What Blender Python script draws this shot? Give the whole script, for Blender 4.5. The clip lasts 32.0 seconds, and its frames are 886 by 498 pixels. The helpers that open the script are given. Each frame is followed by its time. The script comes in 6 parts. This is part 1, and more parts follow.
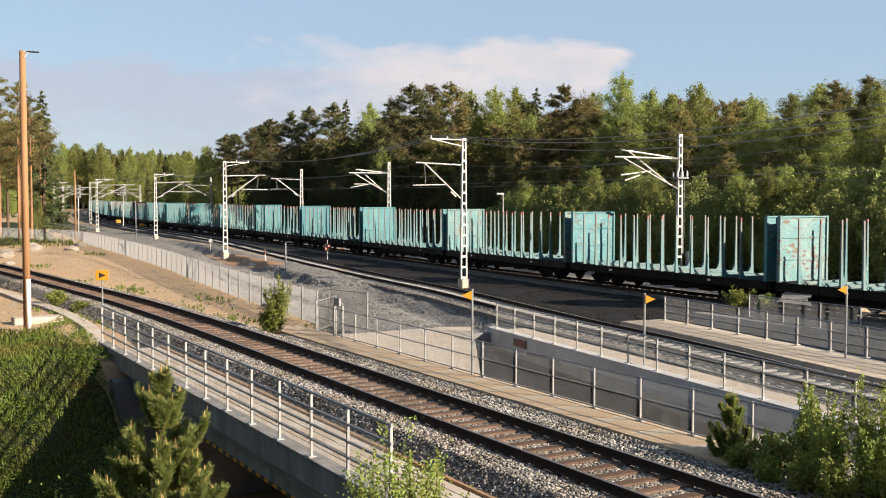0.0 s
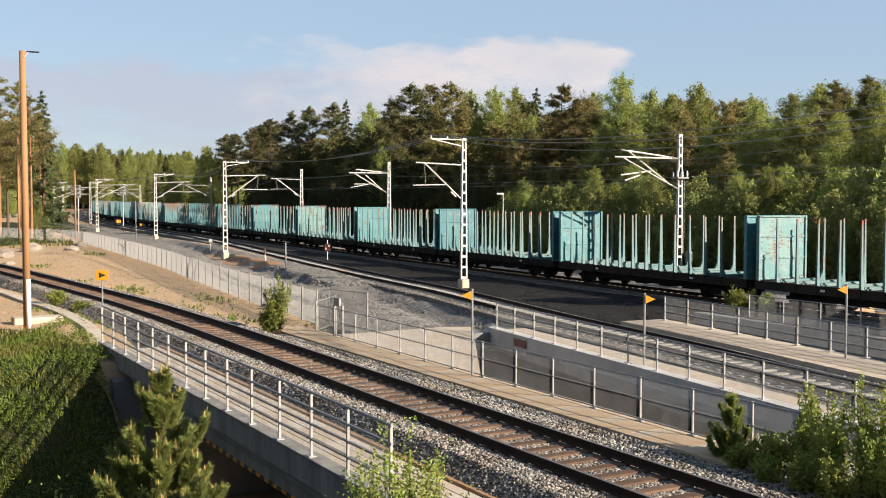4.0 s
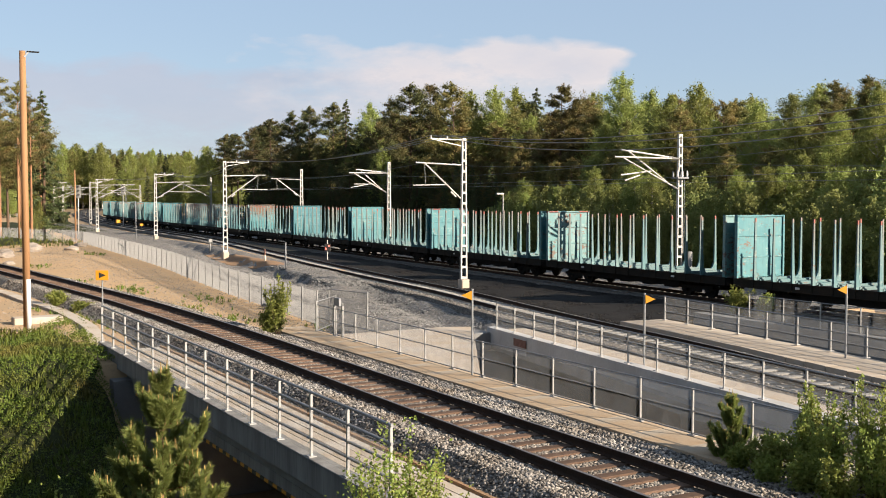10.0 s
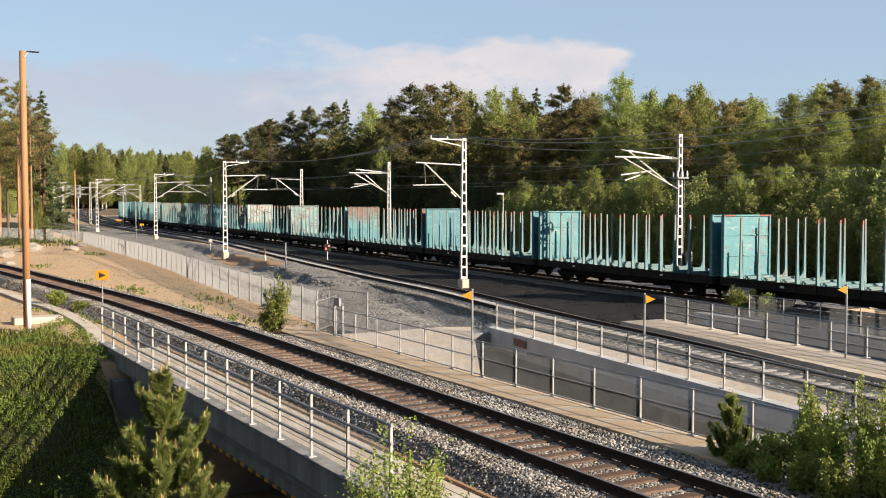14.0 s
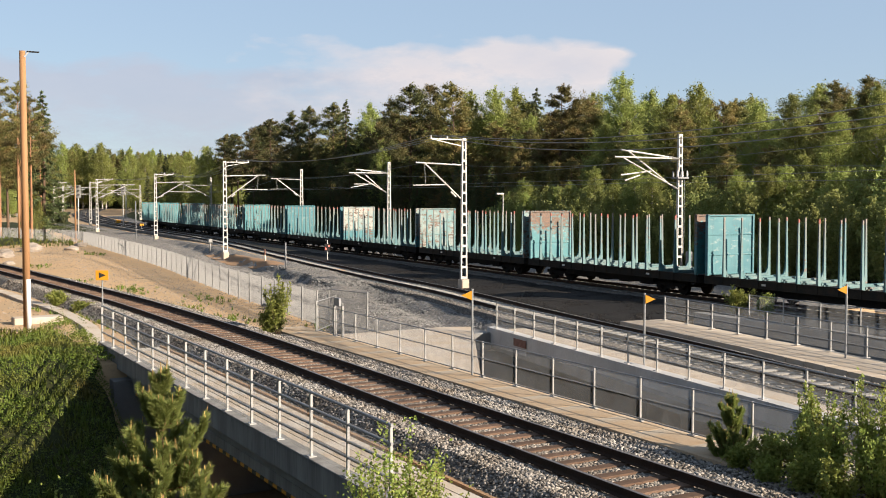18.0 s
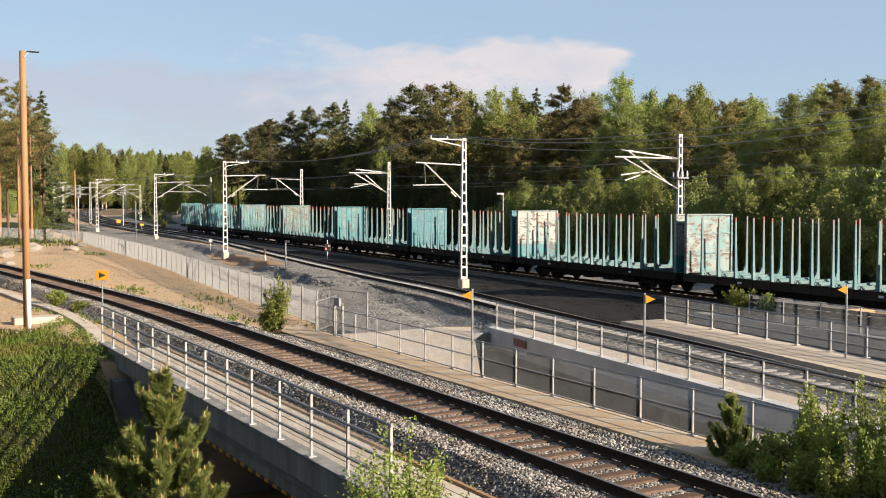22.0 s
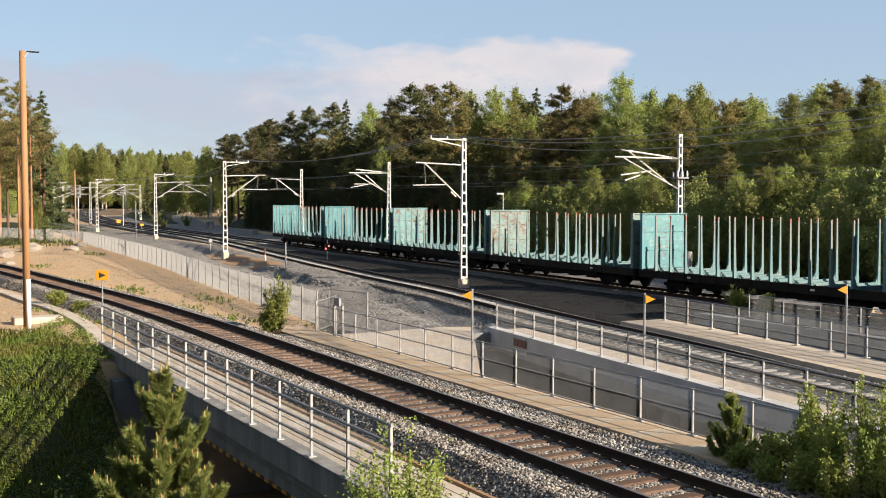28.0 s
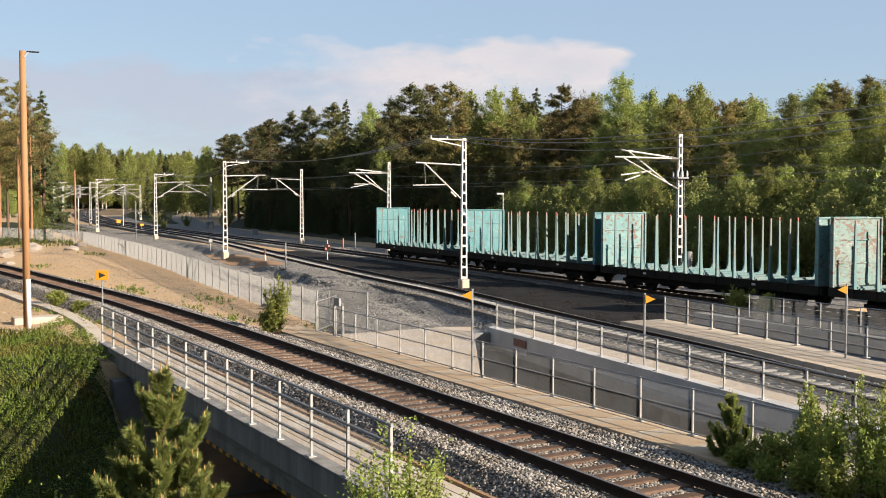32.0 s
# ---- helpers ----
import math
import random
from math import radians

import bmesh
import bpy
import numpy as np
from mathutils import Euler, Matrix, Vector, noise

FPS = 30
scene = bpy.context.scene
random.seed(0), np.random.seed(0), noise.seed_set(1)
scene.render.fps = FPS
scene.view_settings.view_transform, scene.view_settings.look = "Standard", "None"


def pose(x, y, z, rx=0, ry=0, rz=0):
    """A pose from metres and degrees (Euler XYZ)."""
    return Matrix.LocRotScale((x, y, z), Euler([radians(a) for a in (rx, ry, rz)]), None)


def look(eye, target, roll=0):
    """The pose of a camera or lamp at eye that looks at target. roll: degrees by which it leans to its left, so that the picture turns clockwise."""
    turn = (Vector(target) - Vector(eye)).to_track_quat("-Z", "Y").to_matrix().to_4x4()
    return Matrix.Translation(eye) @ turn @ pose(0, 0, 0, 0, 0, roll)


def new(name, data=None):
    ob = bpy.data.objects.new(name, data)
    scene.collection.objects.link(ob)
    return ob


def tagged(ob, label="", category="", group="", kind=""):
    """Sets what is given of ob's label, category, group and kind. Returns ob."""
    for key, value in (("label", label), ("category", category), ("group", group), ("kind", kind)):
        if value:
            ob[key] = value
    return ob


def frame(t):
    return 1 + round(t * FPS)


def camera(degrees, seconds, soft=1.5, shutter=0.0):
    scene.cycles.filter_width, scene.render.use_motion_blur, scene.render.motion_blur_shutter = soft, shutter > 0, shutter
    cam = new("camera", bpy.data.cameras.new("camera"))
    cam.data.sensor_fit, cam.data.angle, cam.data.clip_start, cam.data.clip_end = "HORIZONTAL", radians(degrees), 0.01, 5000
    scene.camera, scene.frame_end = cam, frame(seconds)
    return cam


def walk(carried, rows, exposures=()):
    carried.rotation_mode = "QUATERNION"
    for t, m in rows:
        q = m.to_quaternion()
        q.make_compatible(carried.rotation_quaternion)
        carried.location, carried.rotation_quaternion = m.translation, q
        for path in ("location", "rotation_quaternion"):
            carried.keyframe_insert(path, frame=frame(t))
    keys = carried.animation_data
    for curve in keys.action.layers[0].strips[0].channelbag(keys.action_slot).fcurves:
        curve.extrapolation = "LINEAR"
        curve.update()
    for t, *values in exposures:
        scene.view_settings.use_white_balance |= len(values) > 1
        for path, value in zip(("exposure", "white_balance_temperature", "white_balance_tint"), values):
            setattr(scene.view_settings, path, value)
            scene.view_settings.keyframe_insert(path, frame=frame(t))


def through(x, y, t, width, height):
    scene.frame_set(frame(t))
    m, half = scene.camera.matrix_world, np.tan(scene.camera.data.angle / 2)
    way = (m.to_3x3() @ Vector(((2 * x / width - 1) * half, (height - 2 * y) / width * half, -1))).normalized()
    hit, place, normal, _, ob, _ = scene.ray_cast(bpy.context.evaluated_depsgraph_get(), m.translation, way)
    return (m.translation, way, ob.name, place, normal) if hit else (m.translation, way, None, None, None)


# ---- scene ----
# The camera stands still on a bank, 4.9 m above the rails; +y runs along the near track.
EYE = (0.0, 0.0, 4.87)
cam = camera(44.85, 32.0, soft=1.0)
AIM = pose(0, 0, 0, 90 - 2.742, 0, -29.35)
CAM_POSE = Matrix.Translation(EYE) @ AIM
walk(cam, [(0.0, CAM_POSE), (32.0, CAM_POSE)], exposures=[(0.0, 1.75), (32.0, 1.75)])

# ---- sky and sun: a low evening sun ahead of the train ----
SUN_AZ = 145.0     # degrees clockwise from +y
SUN_EL = 21.4
world = bpy.data.worlds.new("sky")
scene.world = world
world.use_nodes = True
wn, wl = world.node_tree.nodes, world.node_tree.links
wn.clear()
sky = wn.new("ShaderNodeTexSky")
sky.sky_type = 'NISHITA'
sky.sun_disc = False
sky.sun_elevation = radians(SUN_EL)
sky.sun_rotation = radians(SUN_AZ)
sky.air_density, sky.dust_density, sky.ozone_density = 1.0, 0.35, 2.0
haze = wn.new("ShaderNodeMix")
haze.data_type = 'RGBA'
haze.inputs[0].default_value = 0.68
haze.inputs[7].default_value = (2.95, 3.75, 4.95, 1)      # thin evening haze all over the sky
bg = wn.new("ShaderNodeBackground")
bg.inputs[1].default_value = 0.0446
wo = wn.new("ShaderNodeOutputWorld")
wl.new(sky.outputs[0], haze.inputs[6])
wl.new(haze.outputs[2], bg.inputs[0])
wl.new(bg.outputs[0], wo.inputs[0])
sun = new("sun", bpy.data.lights.new("sun", 'SUN'))
sun.data.energy = 5.0
sun.data.angle = radians(0.55)
sun.data.color = (1.0, 0.86, 0.70)
sun_dir = Vector((math.sin(radians(SUN_AZ)) * math.cos(radians(SUN_EL)), math.cos(radians(SUN_AZ)) * math.cos(radians(SUN_EL)), math.sin(radians(SUN_EL))))
sun.matrix_world = look(tuple(sun_dir * 60), (0, 0, 0))

# ---- materials ----
def nodes_of(name):
    m = bpy.data.materials.new(name)
    m.use_nodes = True
    nt = m.node_tree
    return m, nt, nt.nodes["Principled BSDF"]


def mix(nt, fac, a, b, mode='MIX'):
    n = nt.nodes.new("ShaderNodeMix")
    n.data_type, n.blend_type = 'RGBA', mode
    for sock, v in ((n.inputs[0], fac), (n.inputs[6], a), (n.inputs[7], b)):
        if hasattr(v, "is_linked"):
            nt.links.new(v, sock)
        elif isinstance(v, (int, float)):
            sock.default_value = v
        else:
            sock.default_value = (*v[:3], 1)
    return n.outputs[2]


def noise_tex(nt, scale, detail=4.0, rough=0.55, stretch=(1, 1, 1), seed=0.0, space="Object", shift=False):
    tc = nt.nodes.new("ShaderNodeTexCoord")
    mp = nt.nodes.new("ShaderNodeMapping")
    mp.inputs["Scale"].default_value = stretch
    mp.inputs["Location"].default_value = (seed, seed * 0.7, seed * 1.3)
    n = nt.nodes.new("ShaderNodeTexNoise")
    n.inputs["Scale"].default_value, n.inputs["Detail"].default_value, n.inputs["Roughness"].default_value = scale, detail, rough
    nt.links.new(tc.outputs[space], mp.inputs[0])
    last = mp.outputs[0]
    if shift:    # another part of the pattern on each piece
        far = nt.nodes.new("ShaderNodeMath")
        far.operation = 'MULTIPLY'
        far.inputs[1].default_value = 53.0
        nt.links.new(nt.nodes.new("ShaderNodeObjectInfo").outputs["Random"], far.inputs[0])
        va = nt.nodes.new("ShaderNodeVectorMath")
        va.operation = 'ADD'
        nt.links.new(last, va.inputs[0])
        nt.links.new(far.outputs[0], va.inputs[1])
        last = va.outputs[0]
    nt.links.new(last, n.inputs[0])
    return n.outputs[0]


def ramp(nt, src, lo, hi, a=0.0, b=1.0):
    n = nt.nodes.new("ShaderNodeMapRange")
    n.inputs[1].default_value, n.inputs[2].default_value, n.inputs[3].default_value, n.inputs[4].default_value = lo, hi, a, b
    nt.links.new(src, n.inputs[0])
    return n.outputs[0]


def bump(nt, bsdf, src, strength=0.3, dist=0.01):
    n = nt.nodes.new("ShaderNodeBump")
    n.inputs["Strength"].default_value, n.inputs["Distance"].default_value = strength, dist
    nt.links.new(src, n.inputs["Height"])
    nt.links.new(n.outputs[0], bsdf.inputs["Normal"])


def rnd(nt, kind="Object"):
    if kind == "Object":
        return nt.nodes.new("ShaderNodeObjectInfo").outputs["Random"]
    return nt.nodes.new("ShaderNodeNewGeometry").outputs["Random Per Island"]


def surface(name, base, second, scale=3.0, fine=40.0, rough=0.8, metal=0.0, relief=0.3, dist=0.01, third=None, vary=0.0, kind="Object", stretch=(1, 1, 1), space="Object"):
    """Two colours blended by a coarse noise, a third by fine grain, with relief."""
    m, nt, b = nodes_of(name)
    coarse = noise_tex(nt, scale, 5, 0.6, stretch, space=space)
    grain = noise_tex(nt, fine, 3, 0.6, stretch, 5.0, space=space)
    c = mix(nt, ramp(nt, coarse, 0.35, 0.65), base, second)
    t = third or tuple(x * 0.6 for x in base)
    c = mix(nt, ramp(nt, grain, 0.5, 0.75, 0, 0.6), c, t)
    if vary:
        r = rnd(nt, kind)
        h = nt.nodes.new("ShaderNodeHueSaturation")
        nt.links.new(c, h.inputs["Color"])
        nt.links.new(ramp(nt, r, 0, 1, 1 - vary, 1 + vary), h.inputs["Value"])
        c = h.outputs[0]
    nt.links.new(c, b.inputs["Base Color"])
    b.inputs["Roughness"].default_value, b.inputs["Metallic"].default_value = rough, metal
    nt.links.new(ramp(nt, grain, 0.3, 0.7, rough - 0.1, min(1, rough + 0.1)), b.inputs["Roughness"])
    b.inputs["Specular IOR Level"].default_value = 0.12 if rough > 0.8 else 0.3
    if relief:
        bump(nt, b, grain, relief, dist)
    return m


def leafy(name, a, b2, c, through=0.25):
    """Leaves: colour varies from leaf to leaf, from tree to tree; some light passes through."""
    m, nt, b = nodes_of(name)
    isl = rnd(nt, "Island")
    col = mix(nt, ramp(nt, isl, 0, 1, 0.15, 0.75), a, b2)
    col = mix(nt, ramp(nt, noise_tex(nt, 0.5, 3), 0.45, 0.7), col, c)
    h = nt.nodes.new("ShaderNodeHueSaturation")
    nt.links.new(col, h.inputs["Color"])
    nt.links.new(ramp(nt, rnd(nt), 0, 1, 0.7, 1.25), h.inputs["Value"])
    nt.links.new(ramp(nt, rnd(nt), 0, 1, 0.485, 0.515), h.inputs["Hue"])
    nt.links.new(h.outputs[0], b.inputs["Base Color"])
    b.inputs["Roughness"].default_value = 0.6
    b.inputs["Specular IOR Level"].default_value = 0.2
    tr = nt.nodes.new("ShaderNodeBsdfTranslucent")
    nt.links.new(h.outputs[0], tr.inputs[0])
    ms = nt.nodes.new("ShaderNodeMixShader")
    ms.inputs[0].default_value = through
    out = nt.nodes["Material Output"]
    nt.links.new(b.outputs[0], ms.inputs[1])
    nt.links.new(tr.outputs[0], ms.inputs[2])
    nt.links.new(ms.outputs[0], out.inputs[0])
    return m


def stony(name, light, dark, cell=14.0, relief=0.8, dist=0.05, stain=(0.5, 0.45, 0.38), stain_amount=0.25):
    """Broken stone: each cell a stone with a tone of its own, dark joints between, broad stains."""
    m, nt, b = nodes_of(name)
    tc = nt.nodes.new("ShaderNodeTexCoord")
    vo = nt.nodes.new("ShaderNodeTexVoronoi")
    vo.inputs["Scale"].default_value = cell
    nt.links.new(tc.outputs["Object"], vo.inputs["Vector"])
    sp = nt.nodes.new("ShaderNodeSeparateColor")
    nt.links.new(vo.outputs["Color"], sp.inputs[0])
    c = mix(nt, sp.outputs[0], dark, light)
    c = mix(nt, ramp(nt, sp.outputs[1], 0.6, 1.0, 0, 0.5), c, tuple(x * y for x, y in zip(light, (1.15, 0.95, 0.75))))
    c = mix(nt, ramp(nt, vo.outputs["Distance"], 0.35, 0.75, 0, 0.7), c, tuple(x * 0.4 for x in dark))
    broad = noise_tex(nt, 0.35, 5, 0.6)
    c = mix(nt, ramp(nt, broad, 0.45, 0.7, 0, stain_amount), c, tuple(x * y for x, y in zip(light, stain)))
    nt.links.new(c, b.inputs["Base Color"])
    b.inputs["Roughness"].default_value = 0.95
    b.inputs["Specular IOR Level"].default_value = 0.12
    inv = ramp(nt, vo.outputs["Distance"], 0.0, 0.8, 1.0, 0.0)
    bump(nt, b, inv, relief, dist)
    return m


CONCRETE = surface("concrete", (0.178, 0.178, 0.177), (0.132, 0.132, 0.129), 0.8, 30, 0.85, relief=0.2, third=(0.102, 0.1, 0.0952))
WEATHERED = surface("weathered_concrete", (0.185, 0.182, 0.175), (0.115, 0.112, 0.105), 1.6, 14, 0.9, relief=0.25, third=(0.085, 0.082, 0.075), stretch=(1, 1, 0.12))
PALE_CONCRETE = surface("pale_concrete", (0.34, 0.34, 0.34), (0.28, 0.28, 0.275), 0.9, 30, 0.85, relief=0.2, third=(0.22, 0.22, 0.215), stretch=(1, 1, 0.3))
CONCRETE_DECK = surface("deck_concrete", (0.35, 0.318, 0.275), (0.31, 0.25, 0.185), 0.7, 25, 0.9, relief=0.2, third=(0.218, 0.192, 0.16))
PATH_BOARD = surface("path_slabs", (0.33, 0.295, 0.24), (0.33, 0.235, 0.145), 0.45, 14, 0.9, relief=0.25, third=(0.22, 0.17, 0.11), space="Object")
GALV = surface("galvanised_steel", (0.204, 0.211, 0.218), (0.163, 0.17, 0.177), 2.0, 50, 0.55, 0.25, relief=0.1)
MAST_PAINT = surface("mast_steel", (0.38, 0.37, 0.35), (0.30, 0.292, 0.275), 1.5, 40, 0.5, 0.3, relief=0.1)
POST_STEEL = surface("post_steel", (0.30, 0.296, 0.285), (0.235, 0.232, 0.225), 2.0, 50, 0.5, 0.15, relief=0.1)
RAIL_RUST = surface("rail_rust", (0.0238, 0.0161, 0.0119), (0.0374, 0.0229, 0.0161), 2.0, 40, 0.85, relief=0.3)
RAIL_HEAD = surface("rail_head", (0.204, 0.177, 0.156), (0.15, 0.122, 0.102), 2.0, 60, 0.4, 0.7, relief=0.1)
SLEEPER_WOOD = surface("sleeper_wood", (0.108, 0.068, 0.0464), (0.076, 0.0496, 0.036), 3.0, 30, 0.9, relief=0.5, vary=0.25, stretch=(0.3, 1, 1))
SLEEPER_CONC = surface("sleeper_concrete", (0.23, 0.222, 0.205), (0.19, 0.182, 0.168), 3.0, 30, 0.9, relief=0.3, vary=0.15)
BALLAST = stony("ballast", (0.17, 0.16, 0.148), (0.07, 0.066, 0.06), 15.0)
BALLAST_STONE = surface("ballast_stone", (0.216, 0.192, 0.164), (0.136, 0.116, 0.096), 1.2, 30, 0.95, relief=0.3, third=(0.088, 0.072, 0.0576), vary=0.55, kind="Island")
GREY_BALLAST = surface("grey_ballast_stone", (0.195, 0.184, 0.17), (0.125, 0.105, 0.084), 0.5, 30, 0.95, relief=0.3, third=(0.07, 0.061, 0.05), vary=0.8, kind="Island")
POLE_WOOD = surface("pole_wood", (0.245, 0.129, 0.0578), (0.19, 0.102, 0.0476), 1.0, 20, 0.8, relief=0.3, stretch=(6, 6, 0.4))
YELLOW = surface("yellow_sign", (0.442, 0.2, 0.0102), (0.399, 0.178, 0.0102), 4, 30, 0.5, relief=0.0)
BLACK = surface("black_paint", (0.0136, 0.0136, 0.0136), (0.0204, 0.0204, 0.0204), 4, 30, 0.6, relief=0.0)
# near black: the shade below the wagons is put into this steel's colour
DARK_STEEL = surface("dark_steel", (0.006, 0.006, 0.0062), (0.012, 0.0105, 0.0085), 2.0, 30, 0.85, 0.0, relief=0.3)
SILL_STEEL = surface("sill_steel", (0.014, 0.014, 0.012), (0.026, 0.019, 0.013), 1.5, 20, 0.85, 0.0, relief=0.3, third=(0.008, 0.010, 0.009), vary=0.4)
WIRE = surface("wire", (0.20, 0.21, 0.21), (0.15, 0.16, 0.16), 2.0, 30, 0.5, 0.3, relief=0.0)
WHITE = surface("white_paint", (0.51, 0.503, 0.483), (0.422, 0.408, 0.381), 3, 30, 0.6, relief=0.1)
DARK_GREY = surface("dark_grey_paint", (0.0816, 0.0816, 0.0816), (0.116, 0.116, 0.109), 3, 30, 0.6, relief=0.1)
LEAF_PINE = leafy("pine_needles", (0.042, 0.052, 0.017), (0.078, 0.08, 0.026), (0.12, 0.088, 0.034), 0.16)
LEAF_BIRCH = leafy("birch_leaves", (0.165, 0.205, 0.052), (0.28, 0.29, 0.085), (0.18, 0.185, 0.056), 0.46)
LEAF_BUSH = leafy("willow_leaves", (0.17, 0.207, 0.06), (0.29, 0.302, 0.098), (0.198, 0.205, 0.064), 0.44)
# brighter copy of the pine needles, with sunlight put into the colour
LEAF_PINE_LIT = leafy("lit_pine_needles", (0.10, 0.104, 0.033), (0.17, 0.152, 0.05), (0.22, 0.152, 0.058), 0.34)
LEAF_SPRUCE = leafy("spruce_needles", (0.045, 0.064, 0.023), (0.08, 0.092, 0.034), (0.062, 0.064, 0.026), 0.15)
BARK_PINE = surface("pine_bark", (0.24, 0.115, 0.055), (0.13, 0.08, 0.052), 1.2, 20, 0.9, relief=0.6)
BARK_DARK = surface("dark_bark", (0.10, 0.062, 0.04), (0.065, 0.048, 0.036), 1.2, 20, 0.9, relief=0.6)
BARK_BIRCH = surface("birch_bark", (0.374, 0.354, 0.326), (0.136, 0.122, 0.109), 2.5, 15, 0.8, relief=0.3, stretch=(1, 1, 4))


def wire_net(name, cover, tone=(0.40, 0.41, 0.42)):
    """Wire netting too fine to see wire by wire: part of the light passes, and the round wires are lit from either side."""
    m, nt, b = nodes_of(name)
    b.inputs["Base Color"].default_value = (*tone, 1)
    b.inputs["Roughness"].default_value = 0.6
    tl = nt.nodes.new("ShaderNodeBsdfTranslucent")
    tl.inputs[0].default_value = (*tone, 1)
    both = nt.nodes.new("ShaderNodeMixShader")
    both.inputs[0].default_value = 0.5
    nt.links.new(b.outputs[0], both.inputs[1])
    nt.links.new(tl.outputs[0], both.inputs[2])
    tr = nt.nodes.new("ShaderNodeBsdfTransparent")
    ms = nt.nodes.new("ShaderNodeMixShader")
    f = ramp(nt, noise_tex(nt, 3.0, 3), 0.3, 0.7, cover - 0.04, cover + 0.04)
    nt.links.new(f, ms.inputs[0])
    nt.links.new(tr.outputs[0], ms.inputs[1])
    nt.links.new(both.outputs[0], ms.inputs[2])
    nt.links.new(ms.outputs[0], nt.nodes["Material Output"].inputs[0])
    return m


MESH_WIRE = wire_net("wire_mesh", 0.15, (0.21, 0.215, 0.22))


def glow(name, colour, power):
    m, nt, b = nodes_of(name)
    b.inputs["Base Color"].default_value = (*colour, 1)
    b.inputs["Emission Color"].default_value = (*colour, 1)
    b.inputs["Emission Strength"].default_value = power
    return m


RED_LAMP = glow("red_signal_lens", (1.0, 0.03, 0.02), 6.0)
GRAVEL = stony("gravel", (0.235, 0.228, 0.218), (0.10, 0.097, 0.092), 9.0, stain=(0.75, 0.68, 0.58), stain_amount=0.4)
GREY_STONE = surface("grey_stone", (0.155, 0.15, 0.142), (0.095, 0.092, 0.087), 4.0, 30, 0.95, relief=0.3, third=(0.085, 0.082, 0.078), vary=0.6, kind="Island")
# near black: the train's shade is put into this earth and its stones
SHADED_EARTH = surface("shaded_earth", (0.009, 0.0082, 0.0078), (0.015, 0.0135, 0.0118), 0.7, 10, 0.95, relief=0.4, dist=0.05, third=(0.005, 0.0045, 0.0042))
SHADED_STONE = surface("shaded_stone", (0.022, 0.02, 0.019), (0.013, 0.012, 0.0115), 4.0, 30, 0.95, relief=0.3, third=(0.008, 0.0075, 0.007), vary=0.5, kind="Island")
GRASS_SOIL = surface("turf", (0.016, 0.024, 0.008), (0.03, 0.03, 0.011), 0.6, 9, 0.95, relief=0.6, dist=0.04, third=(0.01, 0.014, 0.005))
ROCK = surface("boulder", (0.24, 0.205, 0.17), (0.17, 0.145, 0.122), 2.0, 20, 0.9, relief=0.5, vary=0.25)
GRASS_BLADE = leafy("grass_blades", (0.045, 0.075, 0.011), (0.115, 0.132, 0.021), (0.105, 0.088, 0.022), 0.2)
LEAF_YOUNG = leafy("young_leaves", (0.155, 0.205, 0.043), (0.28, 0.30, 0.075), (0.205, 0.195, 0.048), 0.48)
NEEDLE_YOUNG = leafy("young_pine_needles", (0.14, 0.185, 0.05), (0.235, 0.25, 0.075), (0.205, 0.205, 0.065), 0.45)
SHOOT = leafy("young_pine_shoots", (0.304, 0.192, 0.064), (0.36, 0.256, 0.096), (0.272, 0.176, 0.056), 0.1)
RUST_PLATE = surface("rust_plate", (0.115, 0.052, 0.038), (0.165, 0.09, 0.07), 5.0, 30, 0.8, relief=0.2)
# floor under the trees, with their shade put into the colour
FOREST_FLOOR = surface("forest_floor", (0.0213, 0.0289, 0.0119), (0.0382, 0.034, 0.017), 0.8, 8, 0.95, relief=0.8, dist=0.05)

# ---- building kit ----
def mesh_of(name, verts, faces, mats, smooth=False, mat_index=None):
    me = bpy.data.meshes.new(name)
    me.from_pydata([tuple(v) for v in verts], [], [tuple(int(i) for i in f) for f in faces])
    for m in (mats if isinstance(mats, (list, tuple)) else [mats]):
        me.materials.append(m)
    if mat_index is not None:
        me.polygons.foreach_set("material_index", np.asarray(mat_index, dtype=np.int32))
    if smooth:
        me.polygons.foreach_set("use_smooth", np.ones(len(me.polygons), dtype=bool))
    me.update()
    return me


def part(name, bm, material, parent=None, label="", smooth=False):
    """Links a bmesh (or a ready mesh) as one object, under a thing or a part."""
    if isinstance(bm, bmesh.types.BMesh):
        me = bpy.data.meshes.new(name)
        bmesh.ops.recalc_face_normals(bm, faces=bm.faces)
        bm.to_mesh(me)
        bm.free()
        me.materials.append(material)
        if smooth:
            me.polygons.foreach_set("use_smooth", np.ones(len(me.polygons), dtype=bool))
    else:
        me = bm
    ob = new(name, me)
    if parent is not None:
        ob.parent = parent
    if label:
        ob["label"] = label
    return ob


def thing(name, m, label, category, group="", kind=""):
    """An empty at the base of a thing; its parts hang under it."""
    ob = new(name)
    ob.empty_display_size = 0.2
    ob.matrix_world = m
    return tagged(ob, label, category, group, kind)


def box(bm, lo, hi, bevel=0.0):
    lo, hi = Vector(lo), Vector(hi)
    r = bmesh.ops.create_cube(bm, size=1.0, matrix=Matrix.Translation((lo + hi) / 2) @ Matrix.Diagonal((*(hi - lo), 1)))
    if bevel:
        es = list({e for v in r["verts"] for e in v.link_edges})
        bmesh.ops.bevel(bm, geom=es, offset=bevel, segments=1, affect='EDGES')
    return bm


